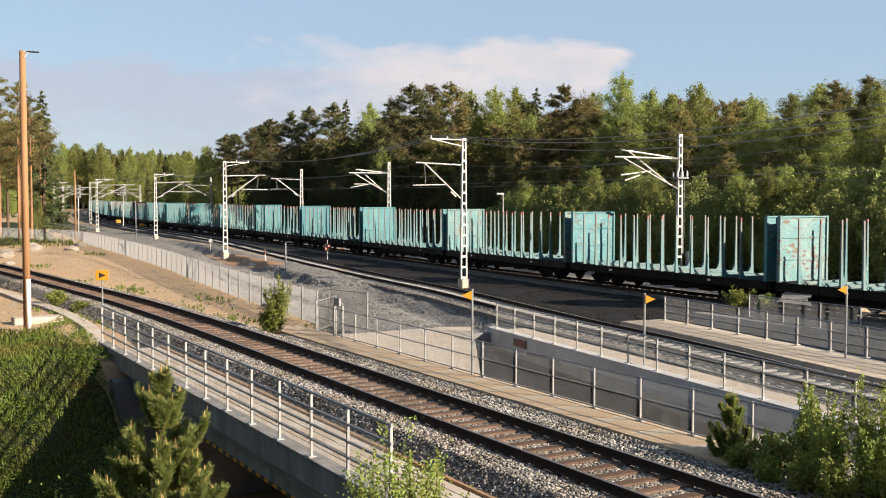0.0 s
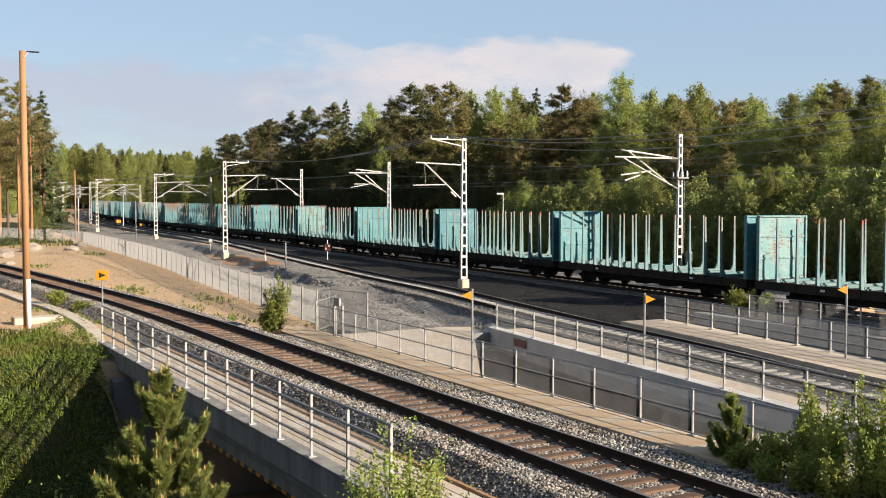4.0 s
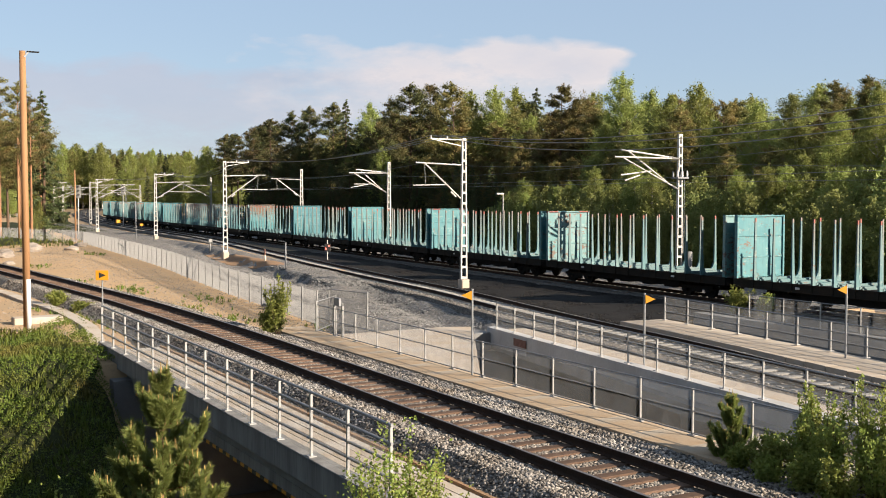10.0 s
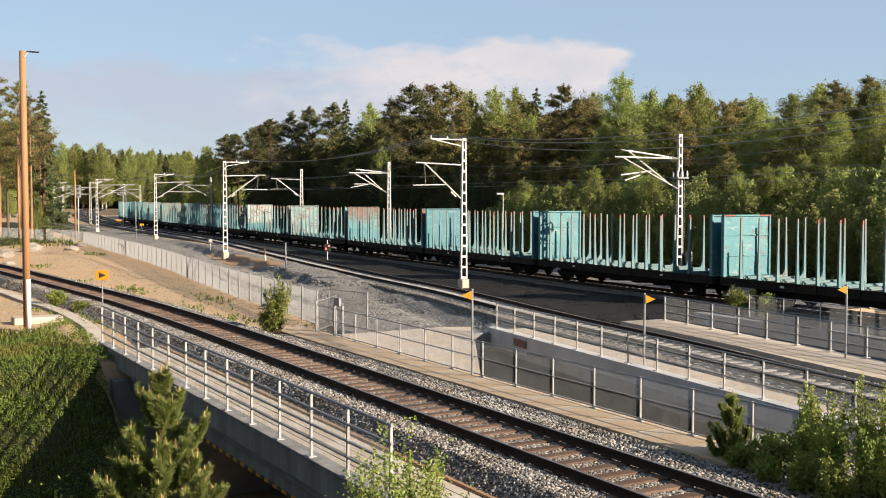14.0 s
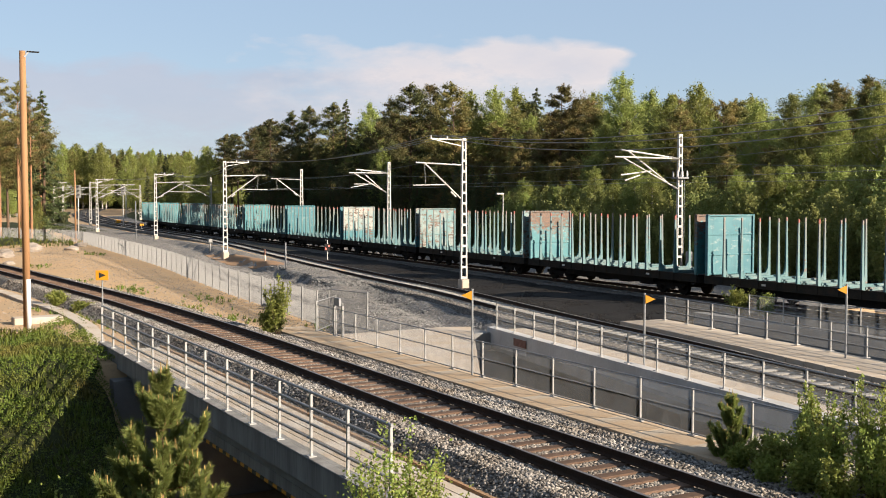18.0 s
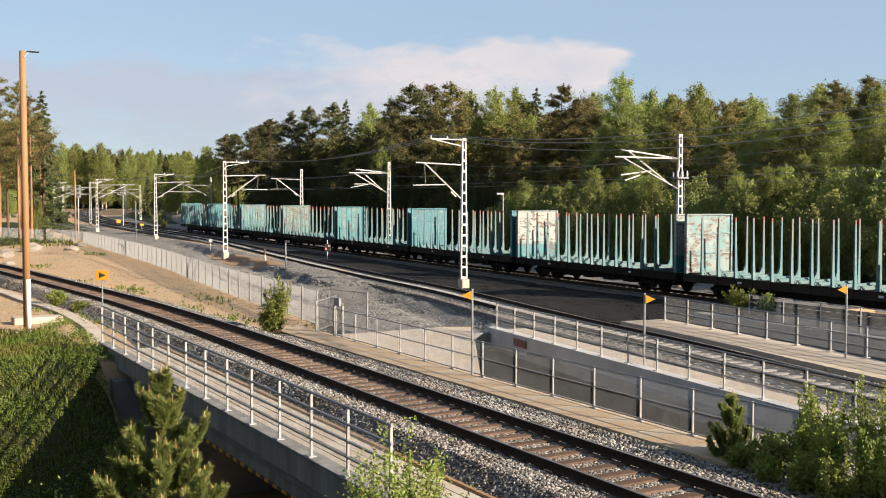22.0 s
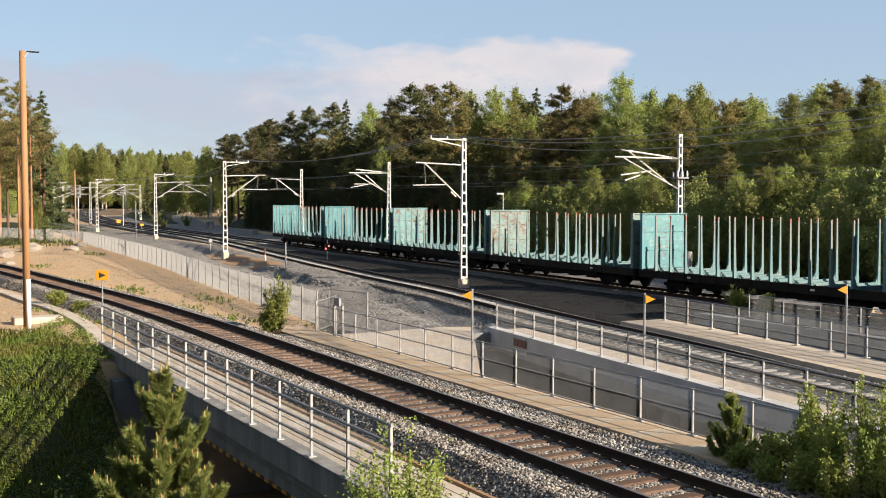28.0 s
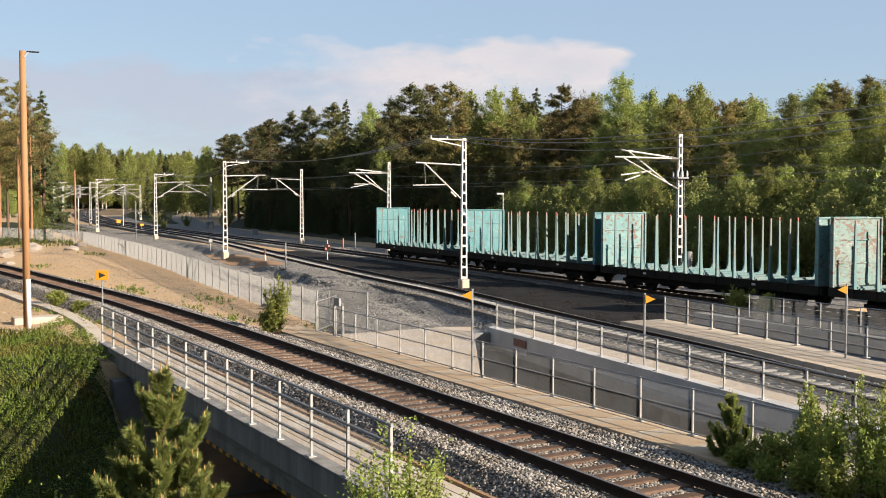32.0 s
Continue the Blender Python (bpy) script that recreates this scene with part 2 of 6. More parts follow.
def bar(bm, a, b, w, h=None, bevel=0.0):
    """A square bar from a to b."""
    a, b = Vector(a), Vector(b)
    d = b - a
    q = d.to_track_quat('Z', 'Y').to_matrix().to_4x4()
    m = Matrix.Translation((a + b) / 2) @ q @ Matrix.Diagonal((w, h or w, d.length, 1))
    bmesh.ops.create_cube(bm, size=1.0, matrix=m)
    return bm


def tube(bm, a, b, r0, r1=None, n=8):
    a, b = Vector(a), Vector(b)
    d = b - a
    q = d.to_track_quat('Z', 'Y').to_matrix().to_4x4()
    bmesh.ops.create_cone(bm, cap_ends=True, segments=n, radius1=r0, radius2=r0 if r1 is None else r1, depth=d.length,
                          matrix=Matrix.Translation((a + b) / 2) @ q)
    return bm


def curve_line(pts, step):
    """Evenly spaced points and headings along a smooth line through the points of the plan."""
    p = np.array(pts, float)
    d = np.r_[0, np.cumsum(np.hypot(*np.diff(p, axis=0).T))]
    m = np.gradient(p, d, axis=0)
    u = np.arange(0, d[-1], 0.5)
    i = np.clip(np.searchsorted(d, u, side='right') - 1, 0, len(d) - 2)
    h = (d[i + 1] - d[i])[:, None]
    t = (u - d[i])[:, None] / h
    q = (2 * t**3 - 3 * t**2 + 1) * p[i] + (t**3 - 2 * t**2 + t) * h * m[i] + (-2 * t**3 + 3 * t**2) * p[i + 1] + (t**3 - t**2) * h * m[i + 1]
    s = np.r_[0, np.cumsum(np.hypot(*np.diff(q, axis=0).T))]
    k = np.arange(0, s[-1], step)
    out = np.c_[np.interp(k, s, q[:, 0]), np.interp(k, s, q[:, 1])]
    tan = np.gradient(out, axis=0)
    tan /= np.hypot(*tan.T)[:, None]
    return k, out, tan


def sweep(line, tan, profile, z=0.0, closed=True):
    """Faces of a profile (across, up) carried along a line of the plan."""
    nrm = np.c_[tan[:, 1], -tan[:, 0]]
    n, k = len(line), len(profile)
    v = []
    zz = np.broadcast_to(np.asarray(z, float), (n,))
    for (a, b) in profile:
        v.append(np.c_[line + nrm * a, zz + b])
    v = np.stack(v, 1).reshape(-1, 3)
    f = []
    for i in range(n - 1):
        for j in range(k if closed else k - 1):
            j2 = (j + 1) % k
            f.append((i * k + j, i * k + j2, (i + 1) * k + j2, (i + 1) * k + j))
    return v, f

# ---- the plan: three tracks over an underpass ----
NEAR = [(12.2, -60), (12.2, -20), (12.2, 20), (12.2, 44), (11.95, 52), (11.4, 60), (10.1, 77), (8.7, 92), (5.5, 115), (0, 145), (-14, 200), (-45, 280)]
TRAIN = [(37.6, -60), (38.9, -5), (39.65, 15), (40.0, 28), (40.5, 43), (41.2, 58), (42.1, 73), (43, 88), (43.9, 103), (44.85, 118), (45.8, 133), (46.7, 148),
         (47.7, 165), (49.2, 190), (51.5, 215), (54.5, 245), (59, 280), (66, 325), (76, 382), (90, 448), (120, 570), (150, 680)]
MID = [(14, -60), (21.0, -3), (24.3, 23), (25.3, 28), (26.5, 36), (27.6, 42.4), (29.0, 50.3), (30.6, 64), (33.4, 84), (35.8, 100), (38.2, 116), (41.2, 140),
       (43.1, 165), (44.8, 190), (47.1, 215), (50.1, 245), (54.6, 280), (61.6, 325), (71.6, 382), (85.6, 448), (115.6, 570), (145.6, 680)]
Z_NEAR, Z_MID, Z_TRAIN = 0.0, -0.2, -0.37
TRENCH = (17.0, 36.8)      # the underpass, along y
TRENCH_Z = -5.6


def ease(t):
    t = np.clip(t, 0, 1)
    return t * t * (3 - 2 * t)


def ground_z(x, y):
    """Height of the ground sheet."""
    x, y = np.asarray(x, float), np.asarray(y, float)
    z = np.full(np.broadcast(x, y).shape, -0.75)
    z = z + 0.25 * ease((13.5 - x) / 6) * ease((y - 40) / 6)
    # a bench beside the middle track, and the dip before it
    mx = np.interp(y, [p[1] for p in MID], [p[0] for p in MID])
    along = ease((y - 54) / 16) * ease((150 - y) / 40)
    z = z + (0.34 * ease((x - mx + 4.3 + 0.3 * np.sin(y * 0.9)) / 0.7) * ease((mx + 2 - x) / 2) - 0.24 * np.exp(-((x - mx + 5.0) / 1.2) ** 2)) * along
    z = z + 0.05 * np.sin(x * 0.7 + 1.3 * np.sin(y * 0.21)) * np.sin(y * 0.33) * ease((y - 37) / 6) * ease((130 - y) / 40)
    # a ditch along the foot of the middle track
    z = z - 0.42 * np.exp(-((x - mx + 3.4) / 1.0) ** 2) * ease((y - 37) / 2) * ease((64 - y) / 12)
    # the road cut below the bridges
    lo, hi = TRENCH
    top_y = 37.8 + 0.35 * np.sin(x * 0.8)
    left = np.clip((y - (top_y - 11.3)) / 11.3, 0, 1)
    cut_slope = TRENCH_Z + (z - TRENCH_Z) * left
    cut_right = TRENCH_Z + (z - TRENCH_Z) * np.clip((11.0 - y) / 9.0, 0, 1)
    open_cut = np.maximum(cut_slope * 1.0, np.where(y < 20, cut_right, -99))
    boxed = np.where((y > lo) & (y < hi), TRENCH_Z, z)
    z = np.where(x < 7.6, np.minimum(z, open_cut), np.where(x < 46, boxed, np.minimum(z, open_cut)))
    # the bank under the camera
    d = np.hypot(x, y)
    bank = 3.2 - 0.36 * np.maximum(d - 1.5, 0)
    # unseen rise added behind the camera to hold back sky light
    rise = np.clip((-7.0 - x) / 20.0, 0, 1) * 14.0 * ease((120 - y) / 40)
    return np.maximum(np.maximum(z, bank), np.where(x < -7.0, z + rise, -99.0))


def grid_sheet(name, xs, ys, fn, mat, label, kind="structure", smooth=True):
    X, Y = np.meshgrid(xs, ys)
    Z = fn(X, Y)
    v = np.stack([X, Y, Z], -1).reshape(-1, 3)
    w = len(xs)
    f = [(j * w + i, j * w + i + 1, (j + 1) * w + i + 1, (j + 1) * w + i) for j in range(len(ys) - 1) for i in range(w - 1)]
    ob = new(name, mesh_of(name, v, f, mat, smooth))
    return tagged(ob, label, name, kind=kind)


SOIL = surface("soil", (0.33, 0.22, 0.12), (0.285, 0.205, 0.122), 0.35, 6, 0.95, relief=0.7, dist=0.04, third=(0.18, 0.135, 0.088))
xs = np.unique(np.concatenate([np.linspace(-900, -40, 30), np.arange(-40, 75, 0.8), [7.58, 7.62, 45.9, 46.1], np.linspace(75, 140, 40), np.linspace(140, 1500, 40)]))
ys = np.unique(np.concatenate([np.linspace(-600, -30, 30), np.arange(-30, 75, 0.8), [16.98, 17.02, 36.78, 36.82], np.linspace(75, 300, 120), np.linspace(300, 2500, 60)]))
ground = grid_sheet("ground", xs, ys, ground_z, SOIL, "bare sandy soil and gravel beside the tracks")
RAIL_PROFILE = [(-0.075, -0.172), (0.075, -0.172), (0.075, -0.160), (0.016, -0.135), (0.016, -0.04), (0.036, -0.03), (0.036, -0.004), (0.028, 0.0), (-0.028, 0.0), (-0.036, -0.004), (-0.036, -0.03), (-0.016, -0.04), (-0.016, -0.135), (-0.075, -0.160)]


def rails(track, line, tan, z):
    for side in (-1, 1):
        nrm = np.c_[tan[:, 1], -tan[:, 0]]
        v, f = sweep(line + nrm * side * 0.797, tan, RAIL_PROFILE, z)
        k = len(RAIL_PROFILE)
        mi = [1 if (j % k) in (6, 7, 8) else 0 for j in range(len(f))]
        part("rail", mesh_of("rail", v, f, [RAIL_RUST, RAIL_HEAD], mat_index=mi), None, track, "worn steel rail, rusty on its sides")


def track_bed(name, pts, z, label, half_top, shoulder, depth, mat, heaped=False):
    k, line, tan = curve_line(pts, 2.0)
    prof = [(-half_top - shoulder, -depth), (-half_top, -0.22), (half_top, -0.22), (half_top + shoulder, -depth)]
    if heaped:    # ballast lies over the sleepers' ends
        prof[2:2] = [(0.9, -0.22), (1.0, -0.185), (half_top - 0.1, -0.185)]
        prof[2:2] = [(-half_top + 0.1, -0.185), (-1.0, -0.185), (-0.9, -0.22)]
    v, f = sweep(line, tan, prof, z, closed=False)
    track = thing(name, Matrix.Identity(4), label, "railway track", kind="structure")
    part("ballast_bed", mesh_of("ballast_bed", v, f, mat), None, track, "grey crushed stone ballast")
    rails(track, line, tan, z)
    return track, k, line, tan


near_track, kn_, ln_, tn_ = track_bed("railway_track", NEAR, Z_NEAR, "single track of rusty rails on brown wooden sleepers in ballast", 1.75, 0.7, 0.62, BALLAST, True)
mid_track, km_, lm_, tm_ = track_bed("railway_track", MID, Z_MID, "track on pale concrete sleepers in light grey ballast", 1.75, 0.45, 0.82, BALLAST)
train_track, kt_, lt_, tt_ = track_bed("railway_track", TRAIN, Z_TRAIN, "track on concrete sleepers under the timber train", 1.7, 0.7, 0.5, BALLAST)


def sleepers(track, pts, z, step, y0, y1, size, mat, joined_from):
    k, line, tan = curve_line(pts, step)
    L, W, H = size
    me = bmesh.new()
    box(me, (-L / 2, -W / 2, -0.18 - H), (L / 2, W / 2, -0.178), 0.012)
    mesh = bpy.data.meshes.new("sleeper")
    me.to_mesh(mesh)
    me.free()
    mesh.materials.append(mat)
    rv, rf = [], []
    for p, t in zip(line, tan):
        if not y0 < p[1] < y1:
            continue
        a = math.atan2(-t[0], t[1]) + random.uniform(-0.012, 0.012)
        m = Matrix.Translation((p[0], p[1], z + random.uniform(-0.012, 0.006))) @ Matrix.Rotation(a, 4, 'Z')
        if p[1] < joined_from:
            ob = new("sleeper", mesh)
            ob.parent = track
            ob.matrix_basis = m
        else:
            b = len(rv)
            for vv in ((-1, -1, -1), (1, -1, -1), (1, 1, -1), (-1, 1, -1), (-1, -1, 1), (1, -1, 1), (1, 1, 1), (-1, 1, 1)):
                rv.append(m @ Vector((vv[0] * L / 2, vv[1] * W / 2, -0.18 - H / 2 + vv[2] * H / 2)))
            rf += [tuple(b + i for i in q) for q in ((0, 3, 2, 1), (4, 5, 6, 7), (0, 1, 5, 4), (1, 2, 6, 5), (2, 3, 7, 6), (3, 0, 4, 7))]
    if rv:
        part("far_sleepers", mesh_of("far_sleepers", rv, rf, mat), None, track)["kind"] = "stuff"

# ---- sleepers and the soils on the ground ----
sleepers(near_track, NEAR, Z_NEAR, 0.58, 6.0, 150, (2.6, 0.25, 0.16), SLEEPER_WOOD, 120)
sleepers(mid_track, MID, Z_MID, 0.61, 12.0, 200, (2.5, 0.27, 0.18), SLEEPER_CONC, 120)
sleepers(train_track, TRAIN, Z_TRAIN, 0.61, 18.0, 200, (2.6, 0.27, 0.18), SLEEPER_CONC, 120)


def patch(name, outline, lift, mat, label, step=0.9, rough=0.0, kind="structure", across=14):
    """A sheet of soil on the ground, with an uneven outline. outline: two lines of the plan, (y, x_from, x_to)."""
    o = np.array(outline, float)
    ys_ = np.arange(o[0, 0], o[-1, 0], step)
    n = int(across)
    v, f = [], []
    for j, y in enumerate(ys_):
        a, b = np.interp(y, o[:, 0], o[:, 1]), np.interp(y, o[:, 0], o[:, 2])
        a += 0.35 * noise.noise(Vector((y * 0.5, 1.7, lift)))
        b += 0.35 * noise.noise(Vector((y * 0.5, 9.1, lift)))
        for i in range(n):
            x = a + (b - a) * i / (n - 1)
            edge = min(i, n - 1 - i, 1)
            z = float(ground_z(x, y)) + (lift + rough * (noise.noise(Vector((x * 0.7, y * 0.7, 4.0))) + 0.5)) * edge - 0.02 * (1 - edge)
            v.append((x, y, z))
    for j in range(len(ys_) - 1):
        for i in range(n - 1):
            f.append((j * n + i, j * n + i + 1, (j + 1) * n + i + 1, (j + 1) * n + i))
    return tagged(new(name, mesh_of(name, v, f, mat, True)), label, name.replace("_", " "), kind=kind)


SAND = surface("orange_sand", (0.25, 0.15, 0.08), (0.2, 0.13, 0.08), 0.6, 8, 0.95, relief=0.6, dist=0.04, third=(0.2, 0.12, 0.07))
# gravel berm between fence and middle track; bank before the train painted with shade
patch("gravel_bank", [(36.85, 17.2, 24.5), (46, 18.6, 27.0), (60, 19.8, 28.5), (80, 22.0, 31.5), (105, 25, 34.5), (150, 28, 39), (230, 35, 44)], 0.08, GRAVEL, "grey gravel bank beside the middle track", rough=0.14, step=0.6, across=30)
patch("dark_bank", [(36.85, 29.5, 38.5), (46, 31.0, 39.3), (60, 32.2, 39.6), (80, 35.0, 41), (105, 38, 42.5)], 0.06, SHADED_EARTH, "dark earth bank below the far track, the train's shade painted in", rough=0.08)
patch("gravel_strip", [(36.85, 41.5, 49), (100, 45, 51), (150, 48, 56), (230, 55, 70), (330, 69, 95)], 0.04, GRAVEL, "grey gravel strip before the wood", rough=0.12)
patch("forest_floor", [(30, 51, 112), (60, 51, 120), (110, 56, 120), (160, 60, 120), (200, 64, 130), (270, 90, 150)], 0.05, FOREST_FLOOR, "floor of the wood, its shade painted dark", rough=0.25)
patch("turf", [(-30, -30, 7.75), (8, -30, 7.75), (44.5, -30, 7.75)], 0.10, GRASS_SOIL, "green grassy slope of the cutting", rough=0.15, across=90)
patch("turf", [(128, -45, 10), (140, -45, 24), (180, -45, 30), (260, -45, 36)], 0.04, GRASS_SOIL, "rough grass at the edge of the wood", rough=0.2)
patch("turf", [(178, 30, 38.5), (215, 34, 41), (260, 40, 46.5), (330, 52, 58.5), (420, 68, 76)], 0.05, GRASS_SOIL, "green verge left of the tracks", rough=0.2)
patch("turf", [(225, 57, 63), (260, 62, 71), (330, 74, 90), (420, 98, 120)], 0.07, GRASS_SOIL, "green verge right of the tracks", rough=0.2)
patch("soil_patch", [(77, 28.9, 29.6), (82, 28.6, 30.6), (90, 28.8, 31.2), (97, 30.0, 31.8), (104, 31.4, 32.2)], 0.16, SAND, "orange sandy soil behind the fence", rough=0.05, step=0.6)
road = tagged(part("road", box(bmesh.new(), (-40, 21, -5.66), (75, 33, -5.55)), GRAVEL), "grey road in the underpass", "road", kind="structure")


def scatter_stones(name, n, place, size, mat, label, seed):
    """Many broken stones, each a small faceted lump of its own, in one mesh."""
    rng_ = np.random.default_rng(seed)
    p = place(n, rng_)
    base = np.array([(1, 0, -0.3), (-0.5, 0.85, -0.3), (-0.5, -0.85, -0.3), (0.1, 0.1, 0.75), (0.55, 0.6, 0.35), (-0.75, 0.0, 0.3), (0.5, -0.6, 0.3)])
    tri = np.array([(0, 4, 3), (4, 1, 3), (1, 5, 3), (5, 2, 3), (2, 6, 3), (6, 0, 3), (0, 1, 4), (1, 2, 5), (2, 0, 6)])
    k = len(base)
    a = rng_.uniform(0, 6.283, len(p))
    c, s = np.cos(a), np.sin(a)
    sc = size * rng_.uniform(0.55, 1.4, (len(p), 3)) * np.array([1, 1, 0.8])
    jit = base[None] * (1 + rng_.uniform(-0.3, 0.3, (len(p), k, 1)))
    q = jit * sc[:, None, :]
    x = q[..., 0] * c[:, None] - q[..., 1] * s[:, None]
    y = q[..., 0] * s[:, None] + q[..., 1] * c[:, None]
    v = np.stack([x + p[:, None, 0], y + p[:, None, 1], q[..., 2] + p[:, None, 2]], -1).reshape(-1, 3)
    f = (tri[None] + (np.arange(len(p)) * k)[:, None, None]).reshape(-1, 3)
    me = bpy.data.meshes.new(name)
    me.vertices.add(len(v))
    me.vertices.foreach_set("co", v.ravel())
    me.loops.add(f.size)
    me.loops.foreach_set("vertex_index", f.ravel().astype(np.int32))
    me.polygons.add(len(f))
    me.polygons.foreach_set("loop_start", np.arange(0, f.size, 3, dtype=np.int32))
    me.polygons.foreach_set("loop_total", np.full(len(f), 3, dtype=np.int32))
    me.materials.append(mat)
    me.update()
    me.validate()
    return tagged(new(name, me), label, "stones", kind="stuff")


def near_bed(n, r, inside=False):
    y = 8 + 62 * r.random(n) ** 1.7
    x0 = np.interp(y, [p[1] for p in NEAR], [p[0] for p in NEAR])
    if inside:
        o = r.uniform(-0.66, 0.66, n)
        return np.c_[x0 + o, y, np.full(n, -0.225)]
    o = np.where(r.random(n) < 0.45, r.uniform(-2.5, -0.93, n), r.uniform(0.93, 3.1, n))
    wide = (y < 17.5) & (o > 1.0)
    o = np.where(wide, 1.0 + (o - 1.0) * 2.4, o)
    q = np.abs(o)
    z = np.where(q < 1.7, -0.17 - 0.05 * np.clip((1.0 - q) / 0.07, 0, 1), np.maximum(-0.18 - (q - 1.7) * 0.57, np.where((y < 41) & (o > 0), -0.475, -0.62)))
    return np.c_[x0 + o, y, z - 0.012 + r.uniform(-0.02, 0.015, n)]


def mid_bed(n, r):
    y = 12 + 58 * r.random(n) ** 1.4
    x0 = np.interp(y, [p[1] for p in MID], [p[0] for p in MID])
    o = r.uniform(-2.15, 2.15, n)
    z = np.where(np.abs(o) < 1.75, -0.22, np.maximum(-0.22 - (np.abs(o) - 1.75) * 1.33, -0.6)) + Z_MID
    keep = np.abs(np.abs(o) - 0.797) > 0.14
    return np.c_[x0 + o, y, z - 0.012][keep]


scatter_stones("ballast_stones", 115000, near_bed, 0.043, GREY_BALLAST, "broken grey ballast stones beside the near track", 3)
scatter_stones("ballast_stones", 26000, lambda n, r: near_bed(n, r, True), 0.042, BALLAST_STONE, "tan and brown ballast stones between the near rails", 13)
scatter_stones("ballast_stones", 20000, mid_bed, 0.055, GREY_BALLAST, "pale grey ballast stones round the middle track", 4)


def bank_stones(n, r):
    y = 38 + 40 * r.random(n) ** 1.3
    x = np.interp(y, [38, 46, 60, 80], [17.4, 18.8, 20, 22.2]) + r.random(n) * 9.0
    return np.c_[x, y, ground_z(x, y) + 0.12]


scatter_stones("bank_stones", 34000, bank_stones, 0.085, GREY_STONE, "loose grey stones on the gravel bank", 5)


def dark_stones(n, r):
    y = 37.2 + 42 * r.random(n) ** 1.2
    a = np.interp(y, [36.85, 46, 60, 80], [29.7, 31.2, 32.4, 35.2])
    b = np.interp(y, [36.85, 46, 60, 80], [38.0, 38.8, 39.2, 40.4])
    x = a + (b - a) * r.random(n)
    return np.c_[x, y, ground_z(x, y) + 0.09]


scatter_stones("dark_stones", 9000, dark_stones, 0.05, SHADED_STONE, "loose stones on the earth bank, darkened as in shade", 8)


def boulder(x, y, size, flat=0.6, label="pale rounded boulder on sandy soil"):
    bm = bmesh.new()
    bmesh.ops.create_icosphere(bm, subdivisions=3, radius=1.0)
    off = Vector((x, y, size)) * 3.1
    for v in bm.verts:
        k = 1 + 0.35 * noise.noise(v.co * 1.1 + off) + 0.12 * noise.noise(v.co * 3.0 + off)
        v.co = Vector((v.co.x * size * k * 1.2, v.co.y * size * k, v.co.z * size * flat * k))
    ob = part("boulder", bm, ROCK)
    ob.location = (x, y, float(ground_z(x, y)) + size * flat * 0.35)
    return tagged(ob, label, "boulder", "boulders")


for bx, by, bs in ((19.7, 52.0, 0.55), (18.9, 51.0, 0.4), (20.2, 53.0, 0.45), (18.6, 49.8, 0.3), (17.4, 118, 0.9), (13.5, 108, 0.7), (14.6, 116, 0.6), (18.5, 125, 0.8), (21.5, 119, 0.6), (10.2, 92, 0.6), (12.3, 96, 0.4), (24.2, 128, 0.6)):
    boulder(bx, by, bs)
boulder(14.9, 38.6, 0.19, 0.9, "small white stone at the path's edge")


def tufts(name, n, place, height, mat, label, seed, blades=7):
    """Grass and weeds: thin blades in tufts."""
    r = np.random.default_rng(seed)
    p = place(n, r)
    n = len(p)
    k = blades
    a = r.uniform(0, 6.283, (n, k))
    lean = r.uniform(0.1, 0.7, (n, k))
    h = height * r.uniform(0.5, 1.3, (n, k))
    w = 0.02 + 0.012 * height
    b0 = p[:, None] + np.stack([r.normal(0, 0.05, (n, k)), r.normal(0, 0.05, (n, k)), np.zeros((n, k))], -1)
    side = np.stack([-np.sin(a), np.cos(a), 0 * a], -1) * w
    top = b0 + np.stack([np.cos(a) * lean * h, np.sin(a) * lean * h, h], -1)
    mid = b0 * 0.45 + top * 0.55 + np.stack([0 * a, 0 * a, 0.12 * h], -1)
    v = np.stack([b0 - side, b0 + side, mid + side * 0.7, mid - side * 0.7, top], 2).reshape(-1, 3)
    q = np.arange(n * k)[:, None] * 5
    f = [tuple(x) for x in np.concatenate([q + np.array([0, 1, 2, 3])], 1)] + [tuple(x) for x in q + np.array([3, 2, 4])]
    return tagged(new(name, mesh_of(name, v, f, mat)), label, "grass", kind="stuff")


def slope_grass(n, r):
    x = 7.3 - 12 * r.random(n)
    y = 28 + 17 * r.random(n)
    return np.c_[x, y, ground_z(x, y) + 0.1]


def soil_grass(n, r):
    cx = np.array([17.3, 15.9, 15.2, 13.2, 18.0, 15.5, 9.4, 8.7, 9.9, 21, 13.9, 22.0])
    cy = np.array([41.5, 47.0, 54.0, 74.0, 58.0, 66.0, 47.5, 53.0, 60.0, 48, 92, 110])
    i = r.integers(0, len(cx), n)
    x, y = cx[i] + r.normal(0, 0.55, n), cy[i] + r.normal(0, 1.5, n)
    return np.c_[x, y, ground_z(x, y)]


def far_grass(n, r):
    x, y = r.uniform(-25, 26, n), r.uniform(128, 190, n)
    return np.c_[x, y, ground_z(x, y)]


tufts("slope_grass", 5000, slope_grass, 0.26, GRASS_BLADE, "green grass on the slope of the cutting", 1, 5)
tufts("soil_grass", 420, soil_grass, 0.16, GRASS_BLADE, "sparse grass tufts on sandy soil", 2, 7)
tufts("far_grass", 3000, far_grass, 0.5, GRASS_BLADE, "rough grass before the wood", 3, 5)


